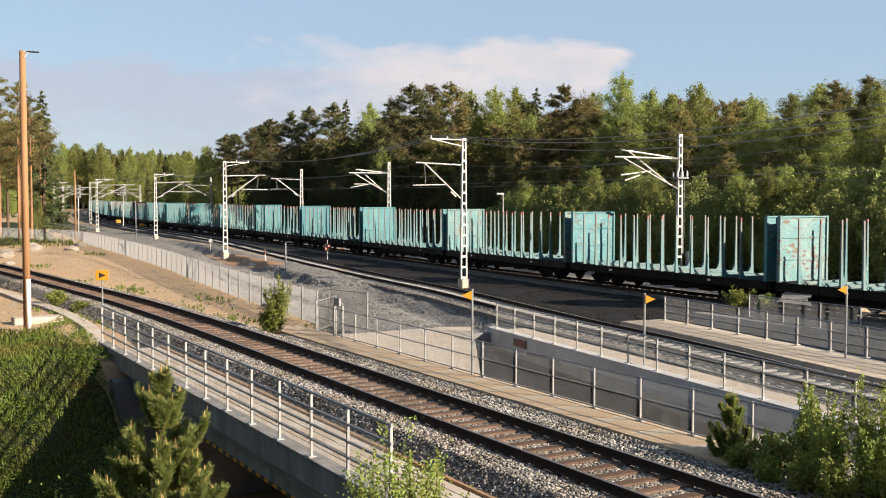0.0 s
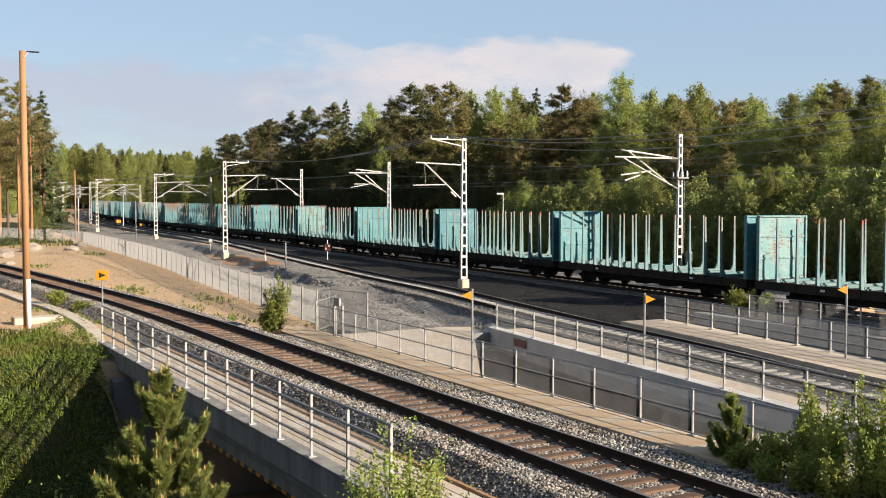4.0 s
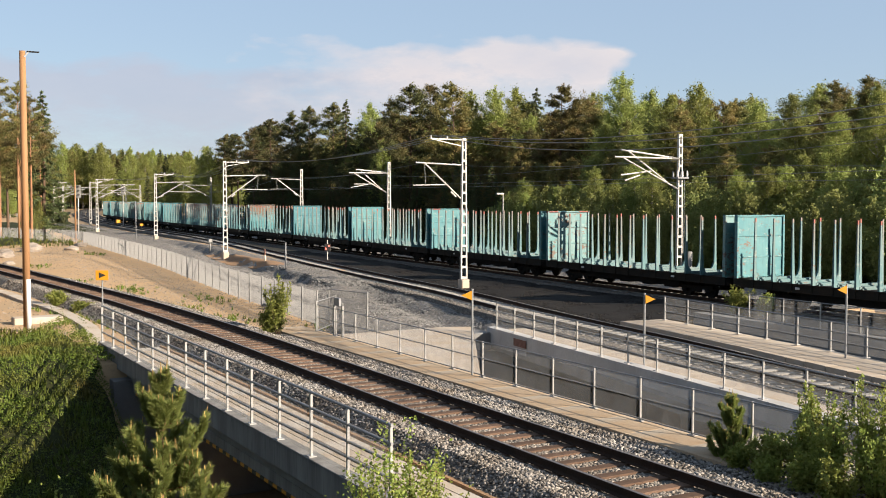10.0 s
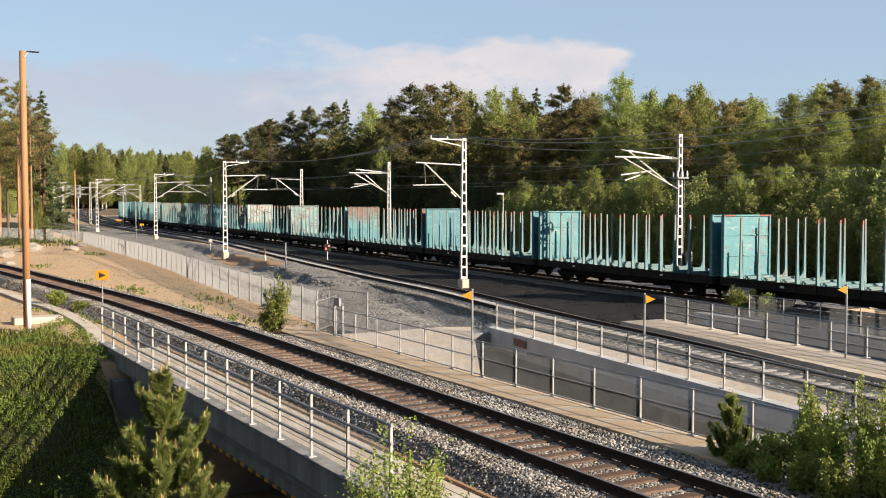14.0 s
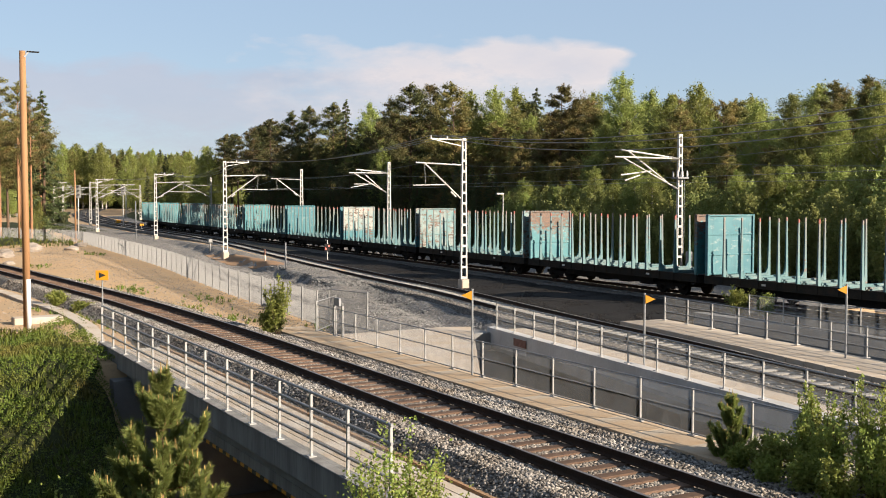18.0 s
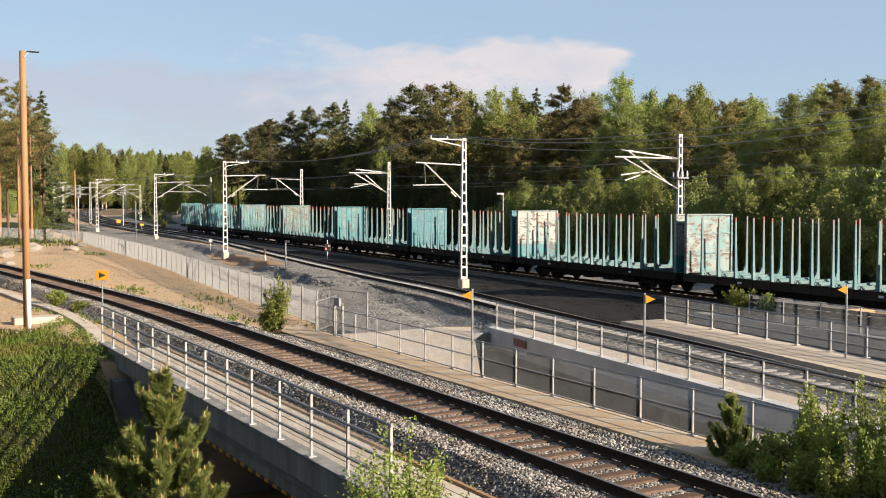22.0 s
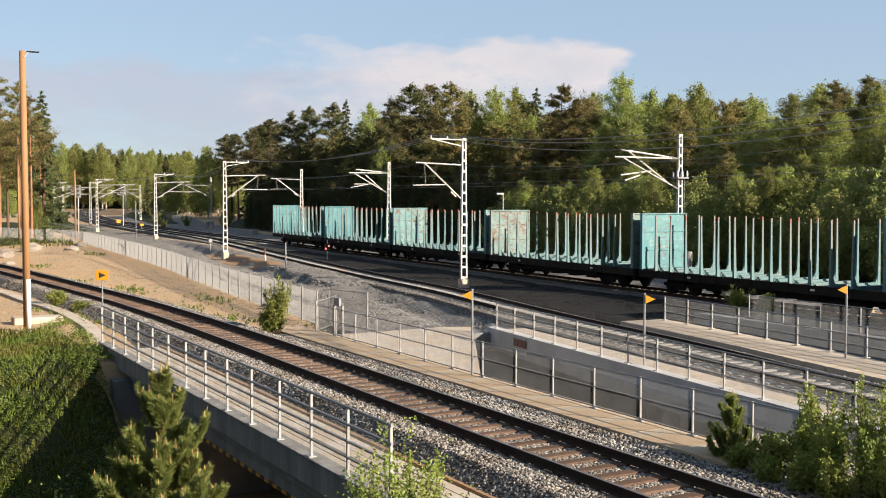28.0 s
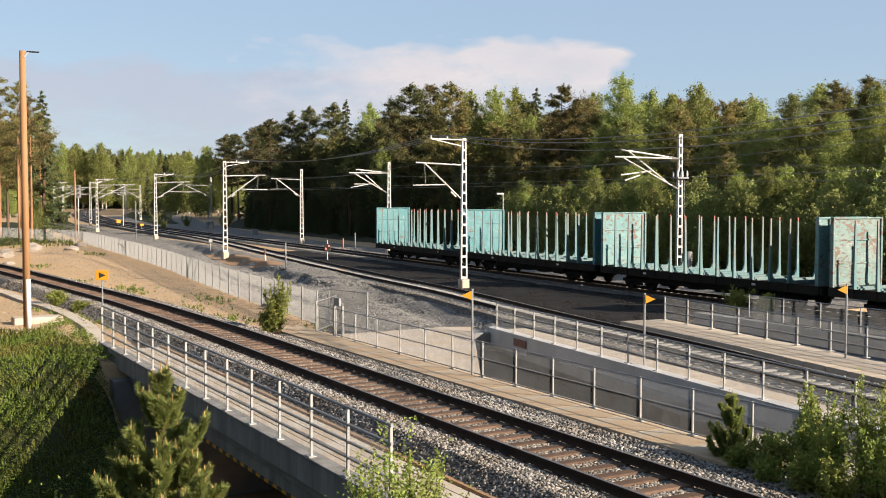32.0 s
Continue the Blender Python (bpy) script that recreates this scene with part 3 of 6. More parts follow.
def soil_stones(n, r):
    y = 38 + 90 * r.random(n) ** 1.6
    x = r.uniform(13.8, 19.0, n) + 6 * (y - 38) / 90 * r.random(n)
    x = np.where(r.random(n) < 0.3, r.uniform(3.5, 9.5, n), x)
    return np.c_[x, np.maximum(y, 41.0), ground_z(x, np.maximum(y, 41.0)) + 0.0]


scatter_stones("soil_stones", 9000, soil_stones, 0.045, BALLAST_STONE, "small loose stones on sandy soil", 6)


def weeds(name, n, place, size, height, mat, label, seed):
    """Broad-leaved weeds: many small leaves at uneven heights over the ground."""
    r = np.random.default_rng(seed)
    p = place(n, r)
    lump = np.array([0.5 + 0.5 * noise.noise(Vector((q[0] * 1.1, q[1] * 1.1, 2.0))) for q in p])
    p[:, 2] += 0.1 + height * (0.15 + lump) * r.random(len(p)) ** 0.6
    m = len(p)
    d = r.normal(size=(m, 3)) * np.array([1, 1, 0.5])
    d /= np.linalg.norm(d, axis=1)[:, None]
    e = np.cross(d, r.normal(size=(m, 3)))
    e /= np.linalg.norm(e, axis=1)[:, None]
    s = size * r.uniform(0.5, 1.5, m)[:, None]
    v = np.stack([p - d * s, p + e * s * 0.5, p + d * s, p - e * s * 0.5], 1).reshape(-1, 3)
    return tagged(new(name, mesh_of(name, v, np.arange(4 * m).reshape(-1, 4), mat)), label, "weeds", kind="stuff")


def slope_weeds(n, r):
    x = 8.4 - 11 * r.random(n)
    y = 29 + 19 * r.random(n)
    lush = np.array([noise.noise(Vector((p * 0.45, q * 0.45, 6.0))) + 0.5 * noise.noise(Vector((p * 1.7, q * 1.7, 1.0))) for p, q in zip(x, y)])
    keep = (y < 40.5 + np.where(x > 4.9, 2.2 * (x - 4.9), 0.15 * (4.9 - x)) + r.normal(0, 0.5, n)) & (r.random(n) < 0.6 + 1.1 * lush)
    return np.c_[x, y, ground_z(x, y)][keep]


weeds("slope_weeds", 190000, slope_weeds, 0.032, 0.34, GRASS_BLADE, "lush green weeds on the slope of the cutting", 11)

# ---- the timber train ----
TK, TL, TT = curve_line(TRAIN, 1.0)


def on_track(s):
    if s < 0:
        d = TT[0]
        p = TL[0] + d * s
    else:
        p = np.array([np.interp(s, TK, TL[:, 0]), np.interp(s, TK, TL[:, 1])])
    return p


def wagon_pose(s_rear):
    """A wagon stands on two bogies; its rear headboard is at s_rear, its front points towards smaller s."""
    a, b = on_track(s_rear - 2.6), on_track(s_rear - WAGON + 3.4)
    d = b - a
    yaw = math.degrees(math.atan2(d[1], d[0]))
    rear = a - d / np.linalg.norm(d) * 2.6
    return pose(rear[0], rear[1], Z_TRAIN, 0, 0, yaw)


WAGON = 17.39      # from headboard to headboard of the next wagon


def tail_at(t):
    return 409.39 - 8.2954 * t - 0.0171 * t ** 2 + 0.000577 * t ** 3


TURQ = (0.02, 0.122, 0.143)


def wagon_paint(name, base, fade, rust_amount, seed, rust_from=None, browned=0.0, foot=None):
    """Worn paint on steel: faded patches, grime that runs down, chipped streaks of rust and pale primer."""
    m, nt, b = nodes_of(name)
    big = noise_tex(nt, 1.1, 4, 0.55, (1, 1, 0.6), seed, shift=True)
    c = mix(nt, ramp(nt, big, 0.4, 0.68), base, fade)
    grime = noise_tex(nt, 3.0, 5, 0.65, (2.5, 2.5, 0.3), seed + 3, shift=True)
    c = mix(nt, ramp(nt, grime, 0.50, 0.8, 0, 0.5), c, tuple(x * 0.45 for x in base))
    pale = noise_tex(nt, 2.0, 6, 0.68, (1, 1, 2.2), seed + 17, shift=True)
    c = mix(nt, ramp(nt, pale, 0.56, 0.66, 0, 0.35), c, (0.25, 0.27, 0.25))
    if foot:    # the lower part still has its old colour
        tc = nt.nodes.new("ShaderNodeTexCoord")
        sp = nt.nodes.new("ShaderNodeSeparateXYZ")
        nt.links.new(tc.outputs["Object"], sp.inputs[0])
        c = mix(nt, ramp(nt, sp.outputs[2], foot - 0.12, foot + 0.12), TURQ, c)
    # chips gather where a broad noise is high
    where = noise_tex(nt, 0.9, 3, 0.5, (1, 1, 1), seed + 30, shift=True)
    scr = noise_tex(nt, 3.6, 7, 0.7, (0.8, 0.8, 2.0), seed + 9, shift=True)
    lift = nt.nodes.new("ShaderNodeMath")
    lift.operation = 'MULTIPLY_ADD'
    lift.inputs[1].default_value = 0.45
    nt.links.new(where, lift.inputs[0])
    nt.links.new(scr, lift.inputs[2])
    rust = noise_tex(nt, 14, 4, 0.6, (1, 1, 1), seed + 1, shift=True)
    rc = mix(nt, rust, (0.092, 0.05, 0.03), (0.058, 0.036, 0.026))
    level = lift.outputs[0]
    if rust_from:
        tc = nt.nodes.new("ShaderNodeTexCoord")
        sp = nt.nodes.new("ShaderNodeSeparateXYZ")
        nt.links.new(tc.outputs["Object"], sp.inputs[0])
        add = nt.nodes.new("ShaderNodeMath")
        add.operation = 'ADD'
        nt.links.new(level, add.inputs[0])
        nt.links.new(ramp(nt, sp.outputs[2], rust_from - 0.6, rust_from + 1.0, 0, 0.27), add.inputs[1])
        level = add.outputs[0]
    if rust_from:
        rc = mix(nt, ramp(nt, rust, 0.38, 0.6), (0.11, 0.05, 0.022), (0.045, 0.028, 0.02))
    c = mix(nt, ramp(nt, level, 0.825 - rust_amount, (0.98 if rust_from else 0.875) - rust_amount), c, rc)
    if browned:    # some pieces have lost their paint and gone grey-brown, most of all higher up
        tc = nt.nodes.new("ShaderNodeTexCoord")
        sp = nt.nodes.new("ShaderNodeSeparateXYZ")
        nt.links.new(tc.outputs["Object"], sp.inputs[0])
        worn = nt.nodes.new("ShaderNodeMath")
        worn.operation = 'MULTIPLY'
        nt.links.new(ramp(nt, sp.outputs[2], 0.7, 2.9, 0.12, 1.0), worn.inputs[0])
        nt.links.new(ramp(nt, rnd(nt), 0.1, 0.8, 0.25, 1.0), worn.inputs[1])
        c = mix(nt, ramp(nt, worn.outputs[0], 0.0, 1.0, 0, browned), c, (0.105, 0.088, 0.073))
    nt.links.new(c, b.inputs["Base Color"])
    b.inputs["Roughness"].default_value = 0.6
    bump(nt, b, scr, 0.2, 0.008)
    return m


PAINTS = {
    "turquoise": wagon_paint("turquoise_paint", TURQ, (0.044, 0.148, 0.158), 0.005, 1.0),
    "deep": wagon_paint("deep_turquoise_paint", (0.012, 0.093, 0.118), (0.021, 0.112, 0.13), -0.05, 4.0),
    "pale": wagon_paint("pale_turquoise_paint", (0.052, 0.15, 0.158), (0.107, 0.176, 0.174), 0.05, 7.0),
    "worn": wagon_paint("worn_turquoise_paint", (0.066, 0.134, 0.127), (0.115, 0.149, 0.138), 0.08, 11.0),
    "cream": wagon_paint("cream_paint", (0.238, 0.234, 0.209), (0.107, 0.176, 0.176), 0.045, 15.0, foot=2.15),
    "grey": wagon_paint("grey_worn_paint", (0.0697, 0.16, 0.168), (0.172, 0.176, 0.16), 0.085, 19.0),
    "rusty_top": wagon_paint("rusty_topped_paint", TURQ, (0.044, 0.148, 0.158), 0.0, 27.0, 2.75),
}
STAKE_PAINT = wagon_paint("stake_paint", (0.0235, 0.102, 0.115), (0.055, 0.122, 0.128), -0.02, 23.0, browned=0.85)
m_, nt_, b_ = nodes_of("stake_tip_paint")
nt_.links.new(mix(nt_, ramp(nt_, rnd(nt_), 0.6, 0.75), (0.136, 0.115, 0.0978), (0.17, 0.0425, 0.0272)), b_.inputs["Base Color"])
b_.inputs["Roughness"].default_value = 0.7
TIP_RED = m_
TIP_CAP = surface("red_cap_paint", (0.21, 0.04, 0.03), (0.17, 0.045, 0.034), 4, 30, 0.6, relief=0.0)
BODY_TOP = 1.25
HALF = 1.59


def as_mesh(name, bm, mat):
    me = bpy.data.meshes.new(name)
    bmesh.ops.recalc_face_normals(bm, faces=bm.faces)
    bm.to_mesh(me)
    bm.free()
    me.materials.append(mat)
    return me


def headboard_meshes(paint):
    """A steel end wall: sheet, corner posts, top rail, waist rails and ribs; its face looks along +x."""
    h0, h1 = BODY_TOP, BODY_TOP + 3.12
    out = {}
    bm = box(bmesh.new(), (-0.03, -HALF + 0.05, h0), (0.0, HALF - 0.05, h1 - 0.03))
    bmesh.ops.subdivide_edges(bm, edges=bm.edges[:], cuts=7, use_grid_fill=True)
    for v in bm.verts:
        v.co.x += 0.02 * noise.noise(Vector((v.co.y * 1.3, v.co.z * 1.1, 3.1)))
    out["sheet"] = [as_mesh("headboard", bm, paint)]
    out["corner_post"] = [as_mesh("corner_post", box(bmesh.new(), (-0.13, y - 0.06, h0 - 0.05), (0.07, y + 0.06, h1), 0.012), paint) for y in (-HALF + 0.06, HALF - 0.06)]
    out["top_rail"] = [as_mesh("top_rail", box(bmesh.new(), (-0.10, -HALF + 0.12, h1 - 0.09), (0.06, HALF - 0.12, h1 - 0.012), 0.01), paint)]
    out["waist_rail"] = [as_mesh("waist_rail", box(bmesh.new(), (-0.02, -HALF + 0.12, z), (0.03, HALF - 0.12, z + 0.07), 0.01), paint) for z in (h0 + 0.02, h0 + 1.0, h0 + 2.05)]
    out["rib"] = [as_mesh("rib", box(bmesh.new(), (-0.10, y - 0.05, h0), (-0.034, y + 0.05, h1 - 0.1)), paint) for y in (-0.82, 0.0, 0.82)]
    return out


def stake_mesh():
    """A tapered stake of channel section with a curved foot; origin at the floor's edge, leaning a little in; inner side +y."""
    bm = bmesh.new()
    prof = [(0.0, 0.24, 0.13), (0.10, 0.20, 0.12), (0.55, 0.15, 0.10), (1.5, 0.115, 0.085), (2.7, 0.085, 0.065), (3.0, 0.078, 0.058)]
    rings = []
    for z, dy, dx in prof:
        y0 = 0.012 * z
        rings.append([bm.verts.new((sx * dx / 2, y0 + (dy if sy else 0), z)) for sx, sy in ((-1, 0), (1, 0), (1, 1), (-1, 1))])
    for a, b in zip(rings, rings[1:]):
        for i in range(4):
            bm.faces.new((a[i], a[(i + 1) % 4], b[(i + 1) % 4], b[i]))
    bm.faces.new(rings[-1])
    bm.faces.new(rings[0][::-1])
    foot = [(0.2, 0.0), (0.5, 0.0), (0.5, 0.10), (0.36, 0.14), (0.26, 0.24), (0.2, 0.42)]
    lo = [bm.verts.new((-0.05, y, z)) for y, z in foot]
    hi = [bm.verts.new((0.05, y, z)) for y, z in foot]
    bm.faces.new(lo)
    bm.faces.new(hi[::-1])
    for i in range(len(foot)):
        j = (i + 1) % len(foot)
        bm.faces.new((lo[j], lo[i], hi[i], hi[j]))
    me = bpy.data.meshes.new("stake")
    bmesh.ops.recalc_face_normals(bm, faces=bm.faces)
    bm.to_mesh(me)
    bm.free()
    me.materials.append(STAKE_PAINT)
    return me


STAKE = stake_mesh()
bm = bmesh.new()
box(bm, (-0.032, 0.03, 2.86), (0.032, 0.125, 3.05), 0.008)
TIP = bpy.data.meshes.new("stake_tip")
bm.to_mesh(TIP)
bm.free()
TIP.materials.append(TIP_RED)
bm = bmesh.new()
box(bm, (-0.09, -HALF + 0.2, BODY_TOP - 0.02), (0.09, HALF - 0.2, BODY_TOP + 0.10), 0.012)
box(bm, (-0.15, -HALF + 0.3, BODY_TOP - 0.05), (0.15, HALF - 0.3, BODY_TOP + 0.02))
BOLSTER = bpy.data.meshes.new("bolster")
bm.to_mesh(BOLSTER)
bm.free()
BOLSTER.materials.append(STAKE_PAINT)
WAGON_LEN = 16.5
UNDER = [("deck_plate", (-0.1, -HALF + 0.1, BODY_TOP - 0.14), (WAGON_LEN + 0.1, HALF - 0.1, BODY_TOP - 0.05))]
UNDER += [("inner_beam", (-0.15, y, BODY_TOP - 0.40), (WAGON_LEN + 0.15, y + 0.1, BODY_TOP - 0.145)) for y in (-HALF + 0.04, HALF - 0.14)]
UNDER += [("centre_beam", (0, y, BODY_TOP - 0.5), (WAGON_LEN, y + 0.16, BODY_TOP - 0.145)) for y in (-0.35, 0.2)]
UNDER += [("truss_beam", (3.9, y, 0.48), (WAGON_LEN - 3.9, y + 0.3, BODY_TOP - 0.145)) for y in (-1.25, 0.95)]
UNDER += [("brake_box", (x, -0.94, 0.36), (x + 0.9, 0.94, 0.745)) for x in (4.6, 6.9, 9.0, 11.0)]
UNDER += [("end_beam", (x, -HALF + 0.05, BODY_TOP - 0.45), (x + 0.10, HALF - 0.05, BODY_TOP - 0.145)) for x in (-0.26, WAGON_LEN + 0.16)]
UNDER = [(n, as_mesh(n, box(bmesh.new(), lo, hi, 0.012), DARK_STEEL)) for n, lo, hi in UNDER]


def sill_mesh():
    """The outer side beam: a channel with ribs below each stake."""
    bm = box(bmesh.new(), (-0.16, -0.012, BODY_TOP - 0.42), (WAGON_LEN + 0.16, 0.012, BODY_TOP - 0.02))
    for z in (BODY_TOP - 0.43, BODY_TOP - 0.05):
        box(bm, (-0.16, -0.045, z), (WAGON_LEN + 0.16, 0.012, z + 0.035))
    for k in range(12):
        x = 1.2 + 1.235 * k
        box(bm, (x - 0.05, -0.05, BODY_TOP - 0.41), (x + 0.05, 0.0, BODY_TOP - 0.03))
    return as_mesh("side_sill", bm, SILL_STEEL)


SILL = sill_mesh()
PLATE = as_mesh("number_plate", box(bmesh.new(), (-0.13, -0.06, -0.05), (0.13, -0.05, 0.05)), WHITE)
# a wheelset: two treads with flanges on an axle, about its own centre
bm = bmesh.new()
tube(bm, (0, -1.0, 0), (0, 1.0, 0), 0.08, n=10)
for s in (-1, 1):
    tube(bm, (0, s * 0.735, 0), (0, s * 0.87, 0), 0.46, n=28)
    tube(bm, (0, s * 0.715, 0), (0, s * 0.735, 0), 0.49, n=28)
    tube(bm, (0, s * 0.87, 0), (0, s * 0.93, 0), 0.14, n=12)
    for q in range(6):
        a = q * math.pi / 3
        tube(bm, (0.29 * math.cos(a), s * 0.86, 0.29 * math.sin(a)), (0.29 * math.cos(a), s * 0.882, 0.29 * math.sin(a)), 0.05, n=8)
WHEELSET = bpy.data.meshes.new("wheelset")
bm.to_mesh(WHEELSET)
bm.free()
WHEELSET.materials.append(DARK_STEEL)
# a bogie frame with springs
bm = bmesh.new()
for s in (-1, 1):
    box(bm, (-1.35, s * 1.02 - 0.07, 0.42), (1.35, s * 1.02 + 0.07, 0.60), 0.02)
    box(bm, (-0.4, s * 1.02 - 0.08, 0.25), (0.4, s * 1.02 + 0.08, 0.62), 0.03)
    for x in (-0.92, 0.92):
        box(bm, (x - 0.2, s * 1.02 - 0.09, 0.3), (x + 0.2, s * 1.02 + 0.09, 0.56), 0.03)
    for x in (-0.22, 0, 0.22):
        tube(bm, (x, s * 1.02, 0.28), (x, s * 1.02, 0.72), 0.08)
box(bm, (-0.25, -1.05, 0.5), (0.25, 1.05, 0.82), 0.02)
BOGIE = bpy.data.meshes.new("bogie_frame")
bm.to_mesh(BOGIE)
bm.free()
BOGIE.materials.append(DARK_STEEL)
bm = bmesh.new()
tube(bm, (0, 0, 0), (0.42, 0, 0), 0.09)
tube(bm, (0.42, 0, 0), (0.5, 0, 0), 0.24, n=14)
BUFFER = as_mesh("buffer", bm, DARK_STEEL)

CAP = as_mesh("corner_cap", box(bmesh.new(), (-0.09, -0.4, -0.055), (0.09, 0.4, 0.012), 0.006), TIP_CAP)
HEADS = {k: headboard_meshes(m) for k, m in PAINTS.items()}
# paint of each wagon's headboards, from the tail forwards
ORDER = ["turquoise", "turquoise", "pale", "worn", "turquoise", "deep", "cream", "grey", "rusty_top", "deep", "turquoise", "turquoise", "pale", "turquoise", "deep", "turquoise", "pale", "turquoise", "pale", "turquoise", "turquoise"]
LOOKS = {"turquoise": "chipped turquoise", "deep": "deep turquoise", "pale": "faded pale turquoise", "worn": "rust-streaked turquoise", "rusty_top": "rusty-topped turquoise", "cream": "flaking cream", "grey": "patchy, flaking turquoise"}
wagons = []
wheelsets = []
for i, look_name in enumerate(ORDER):
    w = thing("timber_wagon", wagon_pose(tail_at(0) - i * WAGON), LOOKS[look_name] + " empty timber wagon with stakes, on the far track", "railway wagon", "wagons of the timber train")
    wagons.append(w)

    def put(name, mesh, x, y, z, rz=0.0, label="", under=None):
        ob = new(name, mesh)
        ob.parent = under or w
        ob.matrix_basis = pose(x, y, z, 0, 0, rz)
        if label:
            ob["label"] = label
        return ob

    for n, me in UNDER:
        put(n, me, 0, 0, 0)
    for sy, turn in ((-1, 0), (1, 180)):
        sill = put("side_sill", SILL, 0 if sy < 0 else WAGON_LEN, sy * (HALF + 0.0), 0, turn)
        for px in (4.1, 12.6):
            put("number_plate", PLATE, px, 0, BODY_TOP - 0.22, label="small pale plate", under=sill)
    for hx, turn in ((0, 0), (WAGON_LEN, 180)):
        head = put("headboard", HEADS[look_name]["sheet"][0], hx, 0, 0, turn, LOOKS[look_name] + " steel end wall")
        for piece in ("corner_post", "top_rail", "waist_rail", "rib"):
            for me in HEADS[look_name][piece]:
                put(piece, me, 0, 0, 0, under=head)
    if i in (11, 12):
        for y in (-1.2, 1.2):
            put("corner_cap", CAP, -0.02, y, BODY_TOP + 3.1, label="red painted corner of the end wall")
    for k in range(12):
        x = 1.2 + 1.235 * k
        put("bolster", BOLSTER, x, 0, 0)
        for side in (-1, 1):
            st = put("stake", STAKE, x, side * HALF, BODY_TOP - 0.05, 0 if side < 0 else 180)
            st.rotation_euler.x = 0
            st.rotation_euler.y = radians(random.uniform(-0.7, 0.7))
            tip = new("stake_tip", TIP)
            tip.parent = st
    for y in (-0.87, 0.87):
        put("buffer", BUFFER, WAGON_LEN + 0.12, y, 1.02)
        put("buffer", BUFFER, -0.12, y, 1.02, 180)
    for bx in (2.7, WAGON_LEN - 2.7):
        bg_ = put("bogie_frame", BOGIE, bx, 0, 0)
        for dx in (-0.92, 0.92):
            ws = put("wheelset", WHEELSET, dx, 0, 0.46, under=bg_)
            wheelsets.append(ws)

# ---- bridges over the underpass ----
def block(name, lo, hi, mat, label, category, bevel=0.02, kind="structure"):
    bm = bmesh.new()
    box(bm, lo, hi, bevel)
    return tagged(part(name, bm, mat), label, category, kind=kind)


def line_at(pts, y):
    p = np.array(pts)
    return float(np.interp(y, p[:, 1], p[:, 0]))


def railing(name, p0, p1, z, height, posts, rails_z, label, group, r=0.03, post_w=0.06, mesh_infill=True, mesh_top=0):
    """Posts with foot plates, rails between, a mesh infill."""
    a, b = Vector((*p0, z)), Vector((*p1, z))
    rot = math.degrees(math.atan2(b.y - a.y, b.x - a.x))
    root = thing(name, Matrix.Translation(a) @ pose(0, 0, 0, 0, 0, rot), label, "railing", group)
    ln = (b - a).length
    for i in range(posts):
        x = ln * i / (posts - 1)
        bm = bmesh.new()
        box(bm, (x - post_w / 2, -post_w / 2, 0), (x + post_w / 2, post_w / 2, height), 0.008)
        box(bm, (x - 0.1, -0.08, 0), (x + 0.1, 0.08, 0.02))
        part("post", bm, POST_STEEL, root)
    for hz in rails_z:
        bm = bmesh.new()
        tube(bm, (-0.05, 0, hz), (ln + 0.05, 0, hz), r)
        part("rail_tube", bm, GALV, root)
    if mesh_infill:
        for i in range(posts - 1):
            x0, x1 = ln * i / (posts - 1) + 0.05, ln * (i + 1) / (posts - 1) - 0.05
            bm = bmesh.new()
            box(bm, (x0, 0.034, 0.08), (x1, 0.038, rails_z[mesh_top] - 0.03))
            part("wire_panel", bm, MESH_WIRE, root, "fine steel wire mesh")
    return root, ln


# near bridge
slab_n = block("bridge_deck", (8.4, 15.6, -1.3), (16.75, 38.6, -0.72), CONCRETE, "concrete slab bridge under the near track", "bridge")
block("edge_beam", (8.06, 15.6, -0.92), (8.398, 39.7, -0.362), WEATHERED, "rain-streaked concrete edge beam of the bridge", "edge beam")
block("coping", (8.03, 15.6, -0.36), (8.398, 39.72, -0.32), WEATHERED, "grey concrete coping of the edge beam", "coping", 0.012)
block("girder", (8.42, 16.0, -1.66), (9.2, 38.5, -1.302), WEATHERED, "grey concrete girder below the bridge deck", "girder")
guard = thing("hazard_strip", Matrix.Identity(4), "yellow and black striped strip on the bridge's girder", "hazard strip")
for i in range(56):
    y_ = 20.0 + 0.28 * i
    part("stripe", box(bmesh.new(), (8.40, y_, -1.66), (8.418, y_ + 0.277, -1.58)), YELLOW if i % 2 else BLACK, guard)
def slab_row(name, label, category, pts, step, width, z0, z1, mat, y_from, y_to, gap=0.025):
    """Slabs laid end to end along a line of the plan, each a piece of its own."""
    root = thing(name, Matrix.Identity(4), label, category, kind="structure")
    me = as_mesh("slab", box(bmesh.new(), (-width / 2, -step / 2 + gap / 2, z0), (width / 2, step / 2 - gap / 2, z1), 0.004), mat)
    k, line, tan = curve_line(pts, step)
    for p, t in zip(line, tan):
        if y_from < p[1] < y_to:
            ob = new("slab", me)
            ob.parent = root
            ob.matrix_basis = Matrix.Translation((p[0], p[1], random.uniform(-0.008, 0.004))) @ Matrix.Rotation(math.atan2(-t[0], t[1]) + random.uniform(-0.006, 0.006), 4, 'Z')
    return root


def beside(track, off):
    return [(x + off, y) for x, y in track]


